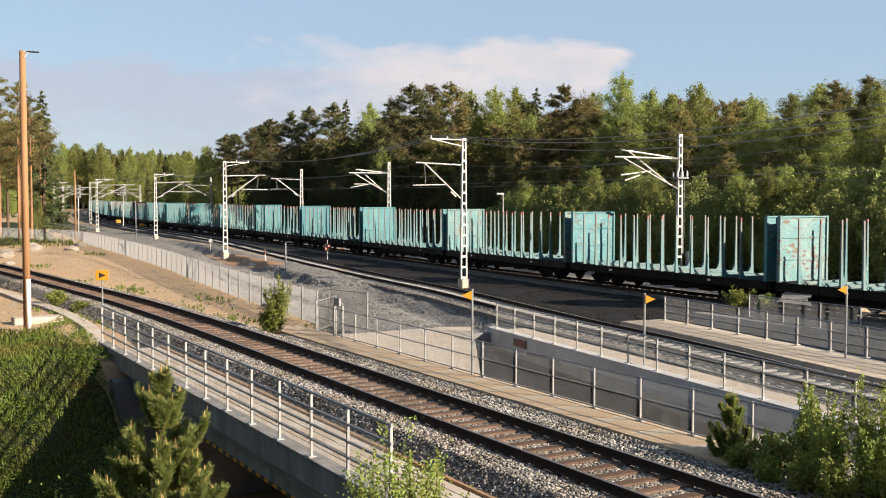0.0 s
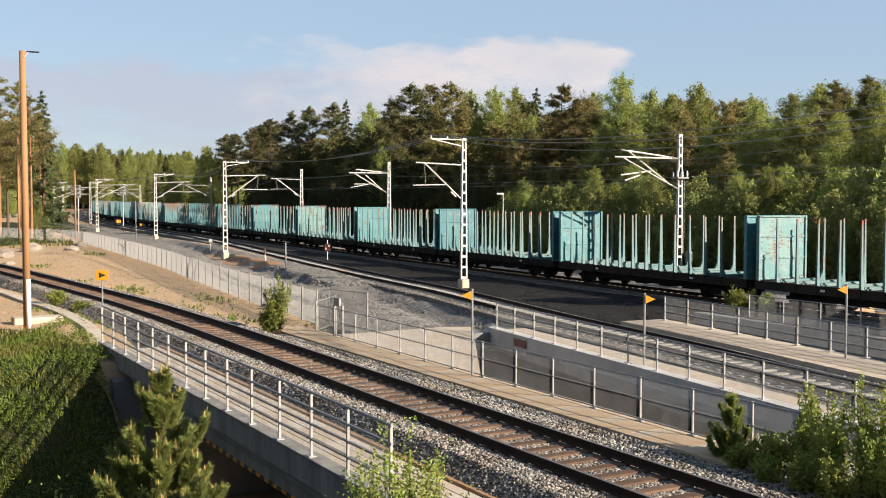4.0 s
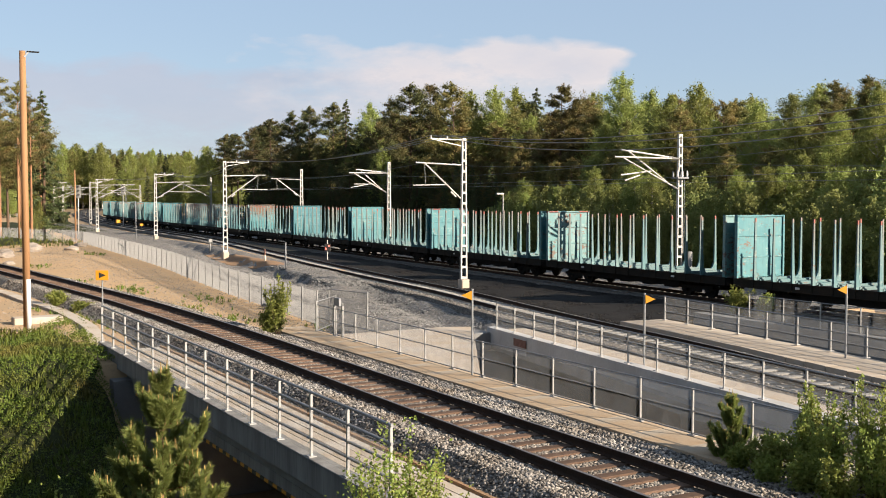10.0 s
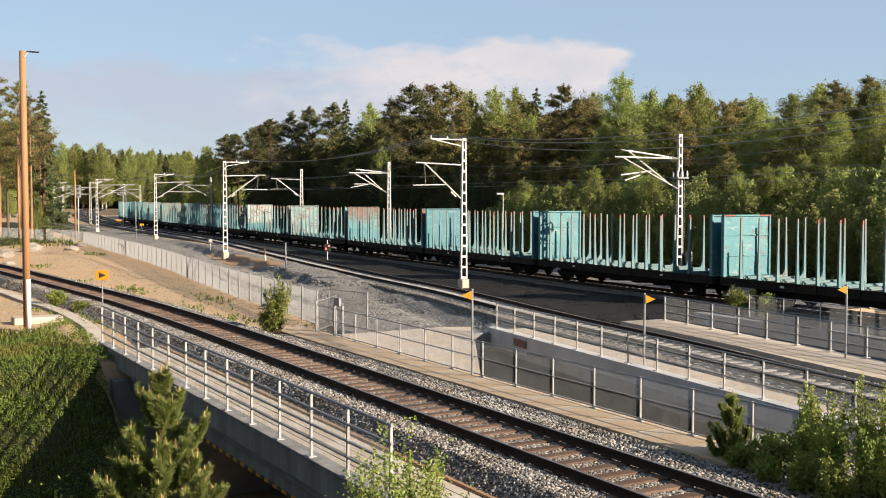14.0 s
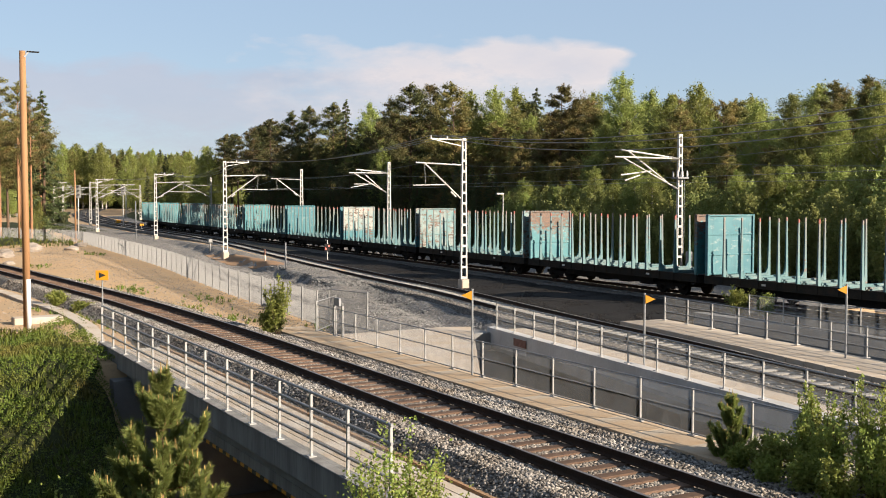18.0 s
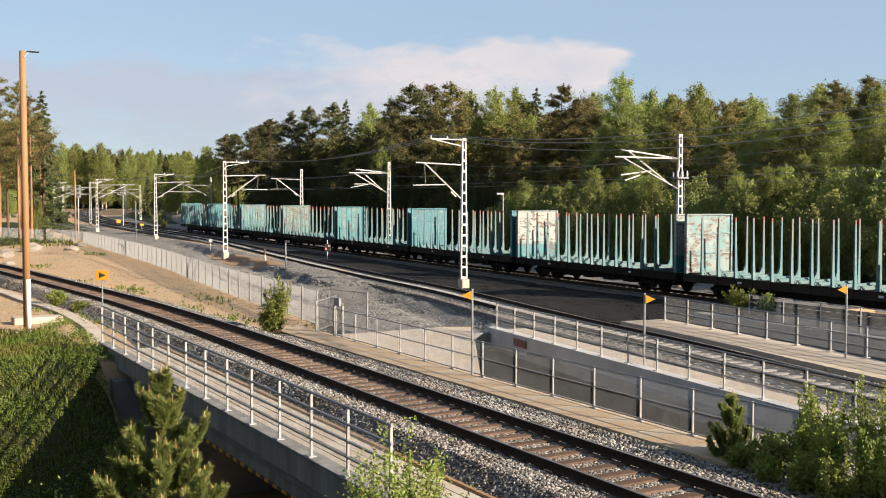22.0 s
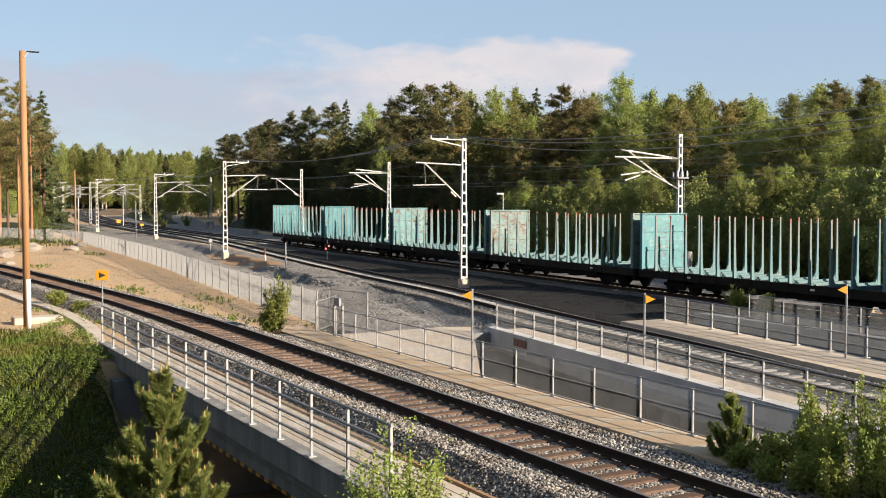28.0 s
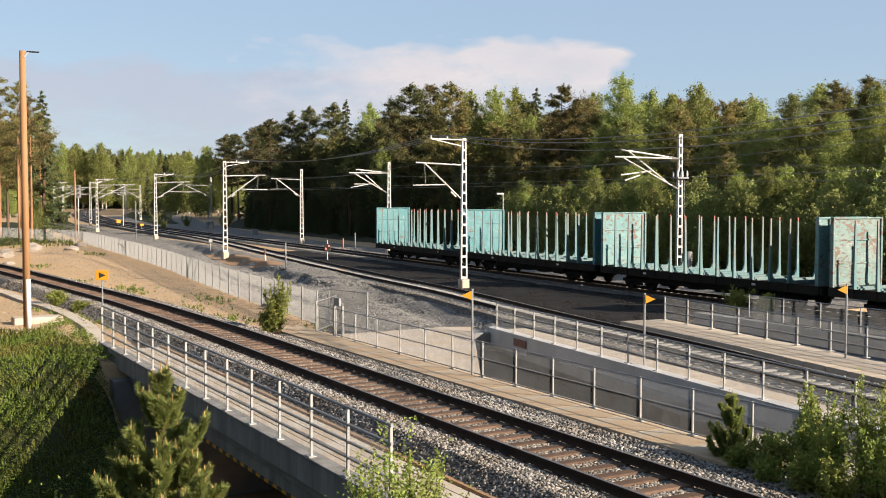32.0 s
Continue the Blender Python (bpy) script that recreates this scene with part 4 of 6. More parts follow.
block("sand_strip", (9.93, 13.0, -0.7), (10.45, 38.4, -0.435), SAND, "orange sand between the walkway and the ballast", "sand", 0.0)
for wx in (8.6, 8.865, 9.13, 9.395, 9.66):
    slab_row("walkway", "pale concrete plank walkway along the near track", "walkway", [(wx, -4), (wx, 16), (wx, 39)], 2.4, 0.238, -0.62, -0.42, CONCRETE_DECK, 6, 38.4, 0.008)
slab_row("path", "sandy boarded path beside the near track", "path", [(15.98, 10), (15.98, 25), (15.85, 42)], 1.6, 1.42, -0.62, -0.42, PATH_BOARD, 15.9, 41.5, 0.012)
block("ballast_shelf", (14.2, 13.0, -0.9), (15.27, 41.0, -0.52), BALLAST, "grey ballast between the near track and the path", "ballast", 0.0)
railing("bridge_railing", (8.15, 16.32), (8.15, 39.51), -0.32, 1.32, 14, (1.30, 0.98, 0.66, 0.36), "galvanised steel bridge railing with posts and tubes", "bridge railings", 0.03, 0.058, True, 1)
railing("mesh_fence", (16.45, 12.55), (16.45, 39.4), -0.42, 1.06, 16, (1.04, 0.55, 0.05), "low galvanised fence with fine mesh beside the path", "low fences", 0.018, 0.05)
# middle bridge
def skew_block(name, track, off0, off1, y0, y1, z0, z1, mat, label, category):
    ys_ = np.linspace(y0, y1, 24)
    v, f = [], []
    for y in ys_:
        x = line_at(track, y)
        for o, z in ((off0, z0), (off1, z0), (off1, z1), (off0, z1)):
            v.append((x + o, y, z))
    n = len(ys_)
    for i in range(n - 1):
        for j in range(4):
            f.append((4 * i + j, 4 * i + (j + 1) % 4, 4 * i + 4 + (j + 1) % 4, 4 * i + 4 + j))
    f += [(0, 3, 2, 1), (4 * n - 4, 4 * n - 3, 4 * n - 2, 4 * n - 1)]
    return tagged(new(name, mesh_of(name, v, f, mat)), label, category, kind="structure")


# width beyond +4.5 is added, unseen, to block a sun patch on the abutment
skew_block("bridge_deck", MID, -3.9, 7.0, -5, 36.5, -1.2, -0.85, CONCRETE, "concrete deck of the middle bridge", "bridge")
MID_WEST = [(20.46 + 0.1266 * (q - 18.37), q) for q in (-6, 10, 20, 30, 37)]      # foot of the railing towards the path
MID_EAST = [(28.97 + 0.1334 * (q - 23.51), q) for q in (-6, 10, 20, 30, 37)]
skew_block("edge_beam", MID_WEST, -0.16, 0.22, -5, 36.6, -1.04, -0.32, PALE_CONCRETE, "pale concrete edge beam of the middle bridge", "edge beam")
slab_row("walkway", "pale concrete walkway on the middle bridge", "walkway", beside(MID_WEST, 0.84), 1.2, 1.2, -0.6, -0.42, CONCRETE_DECK, -5, 36.2, 0.01)
slab_row("walkway", "broad concrete walkway behind the middle track", "walkway", beside(MID, 3.4), 1.0, 2.2, -0.6, -0.36, CONCRETE_DECK, -5, 36.0, 0.012)
for side, ya, yb, n in ((MID_WEST, 5.41, 36.0, 20), (MID_EAST, 6.95, 35.0, 18)):
    railing("bridge_railing", (line_at(side, ya), ya), (line_at(side, yb), yb), -0.32, 1.02, n, (1.0, 0.68, 0.36), "galvanised steel railing of the middle bridge", "bridge railings", 0.022, 0.055)
skew_block("edge_beam", TRAIN, -6.7, -6.1, -5, 36.6, -1.6, -0.32, CONCRETE, "grey concrete side wall of the train's bridge", "edge beam")
skew_block("bridge_deck", TRAIN, -6.0, 5.0, -5, 36.6, -1.3, -0.95, CONCRETE, "concrete deck of the far bridge", "bridge")
for (x0, x1) in ((7.8, 16.7), (20.0, 30.5), (33, 45)):
    block("abutment", (x0, 36.1, -5.6), (x1, 36.78, -1.21), CONCRETE, "concrete abutment wall of the underpass", "abutment")
    block("abutment", (x0, 16.9, -5.6), (x1, 17.6, -1.2), CONCRETE, "concrete abutment wall of the underpass", "abutment")


# ---- masts of the overhead line ----
def mast(x, y, z, h, arms, label, bars=()):
    """A mast of two steel channels joined by batten plates. bars: name, ends across and up, place along the track, radius. arms: (direction, reach, heights of tube, strut foot and steady arm, feeder)."""
    root = thing("catenary_mast", pose(x, y, z), label, "mast", "masts of the overhead line")
    bm = bmesh.new()
    box(bm, (-0.27, -0.27, -0.3), (0.27, 0.27, 0.5), 0.04)
    part("foundation", bm, CONCRETE_DECK, root, "pale concrete foot")
    w0, w1 = 0.20, 0.105
    for sx in (-1, 1):
        section = ((0.0, -0.08), (0.07, -0.08), (0.07, -0.068), (0.012, -0.068), (0.012, 0.068), (0.07, 0.068), (0.07, 0.08), (0.0, 0.08))
        bm = bmesh.new()
        ends = [[bm.verts.new((sx * (w + 0.03 - q), p, zz)) for q, p in section] for w, zz in ((w0, 0.4), (w1, h))]
        for q in range(8):
            bm.faces.new((ends[0][q], ends[0][(q + 1) % 8], ends[1][(q + 1) % 8], ends[1][q]))
        bm.faces.new(ends[1])
        bm.faces.new(ends[0][::-1])
        part("leg", bm, MAST_PAINT, root, "pale steel channel")
    n = int(h / 0.66)
    for i in range(n + 1):
        zz = 0.6 + (h - 0.67) * i / n
        w = w0 + (w1 - w0) * zz / h
        bm = bmesh.new()
        for sy in (-1, 1):
            box(bm, (-w - 0.02, sy * 0.085 - 0.006, zz - 0.065), (w + 0.02, sy * 0.085 + 0.006, zz + 0.065))
        part("batten", bm, MAST_PAINT, root)
    for nm, (xa, za), (xb, zb), yy, r in bars:
        part(nm, tube(bmesh.new(), (xa - x, yy, za - z), (xb - x, yy, zb - z), r), MAST_PAINT, root)
        if nm != "steady_arm":
            q = Vector((xb - xa, 0, zb - za)).normalized() * 0.55
            part("insulator", tube(bmesh.new(), (xa - x, yy, za - z), (xa - x + q.x, yy, za - z + q.z), r + 0.02, n=10), DARK_GREY, root, "dark ribbed insulator")
    for d, reach, tz, fz, sz, feeder, along in arms:
        e = Vector((d * reach, along, 0))
        bm = bmesh.new()
        tube(bm, (d * 0.15, 0, tz - 0.12), e + Vector((0, 0, tz)), 0.045)
        part("cantilever", bm, MAST_PAINT, root)
        bm = bmesh.new()
        tube(bm, (d * 0.2, 0, fz), e * 0.82 + Vector((0, 0, tz - 0.02)), 0.05)
        part("strut", bm, MAST_PAINT, root)
        bm = bmesh.new()
        tube(bm, e * 0.35 + Vector((0, 0, sz)), e * 1.05 + Vector((0, 0, sz - 0.05)), 0.035)
        part("steady_arm", bm, MAST_PAINT, root)
        bm = bmesh.new()
        tube(bm, e * 0.82 + Vector((0, 0, tz)), e * 0.80 + Vector((0, 0, sz)), 0.018)
        part("dropper", bm, WIRE, root)
        for q, zz in ((0.10, tz - 0.1), (0.13, fz + 0.12)):
            bm = bmesh.new()
            p = e * q + Vector((d * 0.12, 0, zz))
            tube(bm, p, p + Vector((d * 0.35, 0, 0.02 if zz > fz + 1 else 0.3)), 0.055, n=10)
            part("insulator", bm, MAST_PAINT, root, "pale ribbed insulator")
        if feeder:
            bm = bmesh.new()
            bar(bm, (0, 0, h - 0.1), (d * feeder, 0, h - 0.08), 0.07)
            bar(bm, (0, 0, h - 0.5), (d * feeder * 0.95, 0, h - 0.1), 0.05)
            part("feeder_bracket", bm, MAST_PAINT, root)
            for q in (0.5, 0.98):
                bm = bmesh.new()
                tube(bm, (d * feeder * q, 0, h - 0.06), (d * feeder * q, 0, h + 0.12), 0.045)
                part("insulator", bm, WHITE, root, "pale ribbed insulator")
    return root


MAST_LABEL = "galvanised lattice mast with a cantilever, on a concrete foot"
MIDWAY = [  # masts beside the middle track: x, y, height, arm's direction, reach, feeder's reach
    (33.1, 56.3, 8.46, -1, 3.3, 2.3), (30.7, 95.2, 8.2, 1, 3.9, 2.3), (36.1, 140.9, 8.0, 1, 4.6, 2.4), (35.7, 175.5, 7.8, 1, 6.0, 2.5), (38.7, 232.2, 8.1, 1, 7.0, 2.6)]
for x, y, h, d, reach, fd in MIDWAY:
    mast(x, y, -0.6, h + 0.6, [(d, reach, 7.55, 5.4, 6.25, fd, 0.0)], MAST_LABEL)
for x, y, d, reach in ((50.0, 287, 1, 5.5), (63.5, 262, -1, 5.0), (71.5, 312, -1, 5.0), (42.5, 215, 1, 4.0)):
    mast(x, y, -0.6, 8.5, [(d, reach, 7.55, 5.4, 6.25, 2.2 if d > 0 else 0, 0.0)], MAST_LABEL)
# the two masts that carry twin cantilevers
TWIN_NEAR = (("cantilever", (44.8, 7.28), (40.55, 7.71), 0.14, 0.055), ("strut", (44.75, 5.42), (41.11, 7.62), 0.14, 0.05), ("steady_arm", (42.86, 6.47), (40.57, 6.21), 0.14, 0.045),
             ("cantilever", (44.8, 7.24), (39.88, 7.27), -0.14, 0.05), ("strut", (44.75, 5.38), (40.52, 7.21), -0.14, 0.045), ("steady_arm", (41.75, 6.2), (40.62, 5.88), -0.14, 0.045))
TWIN_FAR = (("cantilever", (46.0, 7.26), (42.79, 7.54), 0.14, 0.06), ("strut", (45.9, 5.36), (43.32, 7.39), 0.14, 0.05), ("steady_arm", (44.81, 6.17), (42.61, 6.15), 0.14, 0.045),
            ("cantilever", (46.0, 7.2), (41.97, 7.21), -0.14, 0.055), ("strut", (45.9, 5.32), (42.5, 7.15), -0.14, 0.05), ("steady_arm", (43.9, 6.12), (42.14, 5.83), -0.14, 0.045))
FARSIDE = [(47.6, 118.7, 8.2, 3.6), (57.1, 184.9, 8.5, 5.5), (45.0, 50.4, 8.75, 3.7), (46.2, 92.8, 8.3, 3.7)]
for x, y, h, reach in FARSIDE:
    two = y in (50.4, 92.8)
    near = y == 50.4
    arms = [] if two else [(-1, reach, 7.7, 5.6, 6.5, 0, 0.5)]
    far_mast = mast(x, y, -0.6, h + 0.6, arms, MAST_LABEL, (TWIN_NEAR if near else TWIN_FAR) if two else ())
    if near:    # a switch high on the mast, and its drive rod
        part("switch", box(bmesh.new(), (-0.42, -0.3, 6.62), (0.5, 0.3, 6.72), 0.02), GALV, far_mast, "grey switch frame")
        for q in (-0.35, 0.0, 0.42):
            part("insulator", tube(bmesh.new(), (q, -0.2, 6.72), (q, -0.2, 7.12), 0.07, 0.05, 10), WHITE, far_mast, "pale ribbed insulator")
            part("insulator", tube(bmesh.new(), (q, 0.2, 6.72), (q, 0.2, 7.08), 0.07, 0.05, 10), GALV, far_mast, "grey ribbed insulator")
        part("contact_arm", bar(bmesh.new(), (-0.4, 0, 7.1), (0.5, 0.1, 7.2), 0.06), DARK_STEEL, far_mast)
        part("drive_rod", tube(bmesh.new(), (0.28, -0.1, 2.0), (0.28, -0.1, 6.65), 0.02), GALV, far_mast)


def wire_run(name, pts, sag, r, label, group):
    """A hanging wire from support to support."""
    v = []
    for a, b in zip(pts, pts[1:]):
        a, b = Vector(a), Vector(b)
        for i in range(12):
            t = i / 12
            p = a.lerp(b, t)
            p.z -= sag * 4 * t * (1 - t) * ((b - a).length / 45) ** 2
            v.append(p)
    v.append(Vector(pts[-1]))
    cu = bpy.data.curves.new(name, 'CURVE')
    cu.dimensions, cu.bevel_depth, cu.bevel_resolution = '3D', r, 1
    sp = cu.splines.new('POLY')
    sp.points.add(len(v) - 1)
    for p, q in zip(sp.points, v):
        p.co = (*q, 1)
    cu.materials.append(WIRE)
    return tagged(new(name, cu), label, "wire", group)


mid_ends = [(m[0] + m[3] * m[4] * 0.82, m[1]) for m in MIDWAY]
first = (line_at(MID, 10.0) + 0.6, 10.0)
first2 = (line_at(MID, -35.0), -35.0)
run = [first2, first] + mid_ends
wire_run("contact_wire", [(x, y, 5.65) for x, y in run], 0.05, 0.008, "dark contact wire over the middle track", "overhead wires")
wire_run("messenger_wire", [(x, y, 6.95) for x, y in run], 0.7, 0.008, "dark messenger wire over the middle track", "overhead wires")
for k, ex, ez, sg in ((0.35, 26.0, 9.25, 1.4), (0.65, 25.0, 8.5, 1.4), (0.95, 25.0, 8.75, 1.9)):
    wire_run("feeder_wire", [(ex, 4.0, ez), (33.1 - 2.3 * k, 56.3, 8.6)], sg * (45 / 52.8) ** 2, 0.018, "thin grey feeder wire between the masts", "overhead wires")
    fe = [(MIDWAY[i][0] + MIDWAY[i][3] * MIDWAY[i][5] * k, MIDWAY[i][1], MIDWAY[i][2] + 0.15) for i in range(5)]
    wire_run("feeder_wire", fe, 1.0, 0.016, "thin grey feeder wire between the masts", "overhead wires")
far_run = [(40.0, -5.0), (41.9, 50.6), (43.1, 93.0), (44.6, 118.7), (52.6, 184.9), (66, 260)]
wire_run("contact_wire", [(x, y, 5.75) for x, y in far_run], 0.05, 0.011, "dark contact wire over the train's track", "overhead wires")
wire_run("messenger_wire", [(x, y, 7.1) for x, y in far_run], 0.6, 0.011, "dark messenger wire over the train's track", "overhead wires")

# ---- fences, gate, slabs and signs ----


def net_mesh(length, height, pitch, r):
    """A panel of woven wire: upright wires close together and a few along, each a thin three-sided rod."""
    v, f = [], []

    def rod(a, b, e1, e2):
        i = len(v)
        for p in (a, b):
            for k in range(3):
                c, s = math.cos(k * 2.094), math.sin(k * 2.094)
                v.append(tuple(p[q] + r * (c * e1[q] + s * e2[q]) for q in range(3)))
        for k in range(3):
            f.append((i + k, i + (k + 1) % 3, i + 3 + (k + 1) % 3, i + 3 + k))

    n = int(length / pitch)
    for k in range(1, n):
        x = length * k / n
        rod((x, 0, 0.04), (x, 0, height), (1, 0, 0), (0, 1, 0))
    m = int(height / (pitch * 1.6))
    for k in range(m + 1):
        z = 0.05 + (height - 0.06) * k / m
        rod((0, 0, z), (length, 0, z), (0, 0.45, 0), (0, 0, 0.45))
    return mesh_of("net_panel", v, f, NET_STEEL)


NET_STEEL = surface("net_wire", (0.19, 0.19, 0.188), (0.16, 0.16, 0.158), 2.0, 30, 0.5, 0.1, relief=0.0)


def net_fence(pts, height, spacing, label):
    """Pale posts with wire netting between them, along a line of the plan."""
    k, line, tan = curve_line(pts, spacing)
    root = thing("wire_fence", Matrix.Identity(4), label, "fence", "fences")
    post = as_mesh("post", box(bmesh.new(), (-0.035, -0.035, -0.1), (0.035, 0.035, height + 0.06), 0.008), GALV_PALE)
    net = net_mesh(spacing, height, 0.06, 0.0068)
    zs = [-0.72] * len(line)
    for p, z in zip(line, zs):
        ob = new("post", post)
        ob.parent = root
        ob.location = (p[0], p[1], z)
    for a, b in zip(line, line[1:]):
        ob = new("net_panel", net)
        ob.parent = root
        ob.matrix_basis = Matrix.Translation((a[0], a[1], -0.72)) @ Matrix.Rotation(math.atan2(b[1] - a[1], b[0] - a[0]), 4, 'Z')
    return root


GALV_PALE = surface("pale_galvanised", (0.2, 0.2, 0.195), (0.165, 0.165, 0.16), 2.0, 50, 0.55, 0.2, relief=0.1)
net_fence([(18.1, 43.4), (18.6, 48.4), (19.4, 59), (20.6, 70), (22.2, 84), (23.4, 98), (24.4, 112), (25.3, 126), (25.8, 136)], 1.5, 2.35, "pale woven-wire fence along the gravel bank")
net_fence([(26.0, 137), (22.0, 150), (17, 165), (13, 176)], 1.5, 2.5, "pale woven-wire fence before the wood")
# gate: two leaves standing open, their posts, and a lock box
gate = thing("wire_gate", pose(0, 0, -0.45), "galvanised wire gate standing open beside the path", "gate")
for a, b, gh in (((16.37, 39.34), (18.1, 41.4), 1.2), ((17.75, 41.3), (18.36, 38.84), 1.5)):
    a, b = Vector((*a, 0)), Vector((*b, 0))
    leaf = part("gate_leaf", net_mesh((b - a).length, gh, 0.06, 0.0062), None, gate, "pale wire netting")
    leaf.matrix_basis = Matrix.Translation(a) @ Matrix.Rotation(math.atan2(b.y - a.y, b.x - a.x), 4, 'Z')
    for p in (a, b):
        part("post", box(bmesh.new(), p + Vector((-0.03, -0.03, 0)), p + Vector((0.03, 0.03, gh + 0.03)), 0.006), GALV_PALE, gate)
    for zz in (0.06, gh):
        part("rail_tube", tube(bmesh.new(), a + Vector((0, 0, zz)), b + Vector((0, 0, zz)), 0.016), GALV, gate)
for px, py in ((16.45, 37.75), (16.49, 37.05)):
    part("post", box(bmesh.new(), (px - 0.04, py - 0.04, 0), (px + 0.04, py + 0.04, 1.24), 0.006), GALV_PALE, gate)
part("lock_box", box(bmesh.new(), (16.42, 37.25, 1.2), (16.52, 37.7, 1.5), 0.01), GALV, gate, "small grey board")

block("wing_wall", (21.6, 36.25, -5.6), (22.58, 37.3, -0.505), CONCRETE, "pale concrete wing wall beside the middle bridge", "wing wall")
# sloping concrete apron between the path and the middle bridge
v = [(16.8, 38.3, -0.46), (16.8, 27.55, -0.5), (22.9, 38.2, -0.5), (21.5, 38.7, -0.5), (16.8, 38.3, -5.5), (16.8, 27.55, -5.5), (22.9, 38.2, -5.5), (21.5, 38.7, -5.5)]
apron = tagged(new("concrete_apron", mesh_of("concrete_apron", v, [(0, 3, 2, 1), (4, 5, 6, 7), (0, 1, 5, 4), (1, 2, 6, 5), (2, 3, 7, 6), (3, 0, 4, 7)], CONCRETE_DECK)), "pale concrete apron beside the path", "concrete slab", kind="structure")
rp = part("rusty_plate", box(bmesh.new(), (-0.02, -0.52, -0.14), (0.0, 0.52, 0.14)), RUST_PLATE)
rp.matrix_world = Matrix.Translation((22.185, 33.55, -0.6)) @ Matrix.Rotation(radians(-7.2), 4, 'Z')
tagged(rp, "rust-red painted patch on the bridge's edge beam", "painted plate")


def sign(x, y, z, h, style):
    """A steel post with a yellow warning board."""
    root = thing("track_sign", pose(x, y, z, 0, 0, -25), {"square": "yellow square sign with a black triangle on a steel post", "left": "yellow triangular flag sign on a grey steel post", "right": "yellow triangular flag sign on a grey steel post"}[style], "sign", "track signs")
    part("post", tube(bmesh.new(), (0, 0, 0), (0, 0, h), 0.033, n=10), GALV, root)
    if style == "square":
        part("board", box(bmesh.new(), (-0.29, -0.055, h - 0.12), (0.29, -0.036, h + 0.34), 0.006), YELLOW, root)
        vs = [(-0.14, -0.06, h - 0.02), (-0.14, -0.06, h + 0.25), (0.18, -0.06, h + 0.11)]
        part("triangle", mesh_of("triangle", vs + [(a, b + 0.003, c) for a, b, c in vs], [(0, 2, 1), (3, 4, 5), (0, 1, 4, 3), (1, 2, 5, 4), (2, 0, 3, 5)], BLACK), None, root, "black triangle")
    else:
        d = -1 if style == "left" else 1
        vs = [(d * 0.02, -0.05, h - 0.30), (d * 0.02, -0.05, h - 0.02), (d * 0.33, -0.05, h - 0.16)]
        part("board", mesh_of("board", vs + [(a, b + 0.02, c) for a, b, c in vs], [(0, 2, 1), (3, 4, 5), (0, 1, 4, 3), (1, 2, 5, 4), (2, 0, 3, 5)], YELLOW), None, root, "yellow triangular board")
        part("cap", tube(bmesh.new(), (0, 0, h), (0, 0, h + 0.03), 0.04, n=10), GALV, root)
    return root


sign(16.35, 27.3, -0.42, 2.55, "left")
sign(21.75, 25.9, -0.42, 2.3, "right")
sign(28.5, 23.9, -0.36, 2.4, "left")
sign(10.6, 51.2, -0.5, 1.65, "square")

# wooden pole with a pale sleeve, and its plinth
wp = thing("wooden_pole", pose(6.5, 45.7, -0.55), "tall brown wooden pole with a pale sleeve at its foot", "pole", "wooden poles")
part("shaft", tube(bmesh.new(), (0, 0, 0), (0, 0, 11.25), 0.15, 0.12, 16), POLE_WOOD, wp, "brown stained wood", True)
part("sleeve", tube(bmesh.new(), (0.045, -0.075, 0), (0.045, -0.075, 2.15), 0.105, 0.10, 16), WHITE, wp, "pale grey cable sleeve", True)
part("bracket", bar(bmesh.new(), (0.05, -0.1, 11.0), (0.25, -0.1, 11.25), 0.06), GALV, wp)
part("lamp_arm", bar(bmesh.new(), (0.15, -0.1, 11.22), (0.62, -0.1, 11.22), 0.08, 0.05), DARK_STEEL, wp, "short dark arm")
for x, y, h in ((26.2, 142, 9.2), (20.8, 152, 8.2), (22.0, 158, 11.0)):
    p2 = thing("wooden_pole", pose(x, y, -0.8), "slim brown wooden pole before the wood", "pole", "wooden poles")
    part("shaft", tube(bmesh.new(), (0, 0, 0), (0, 0, h), 0.12, 0.08, 12), POLE_WOOD, p2, "", True)
plinth = tagged(part("concrete_plinth", box(bmesh.new(), (6.3, 48.0, -0.85), (8.3, 48.9, -0.22), 0.04), CONCRETE_DECK), "pale concrete plinth in the sandy soil", "plinth")
k_, kl, kt = curve_line([(5.2, 74), (7.6, 66), (8.4, 58), (8.9, 50.5), (8.9, 45.5), (8.4, 41.5), (8.1, 38.8)], 1.0)
v, f = sweep(kl, kt, [(-0.28, -0.3), (0.28, -0.3), (0.28, 0.12), (-0.28, 0.12)], np.array([float(ground_z(p[0], p[1])) for p in kl]))
tagged(new("cable_trough", mesh_of("cable_trough", v, f, CONCRETE_DECK)), "pale concrete cable trough along the track", "cable trough")

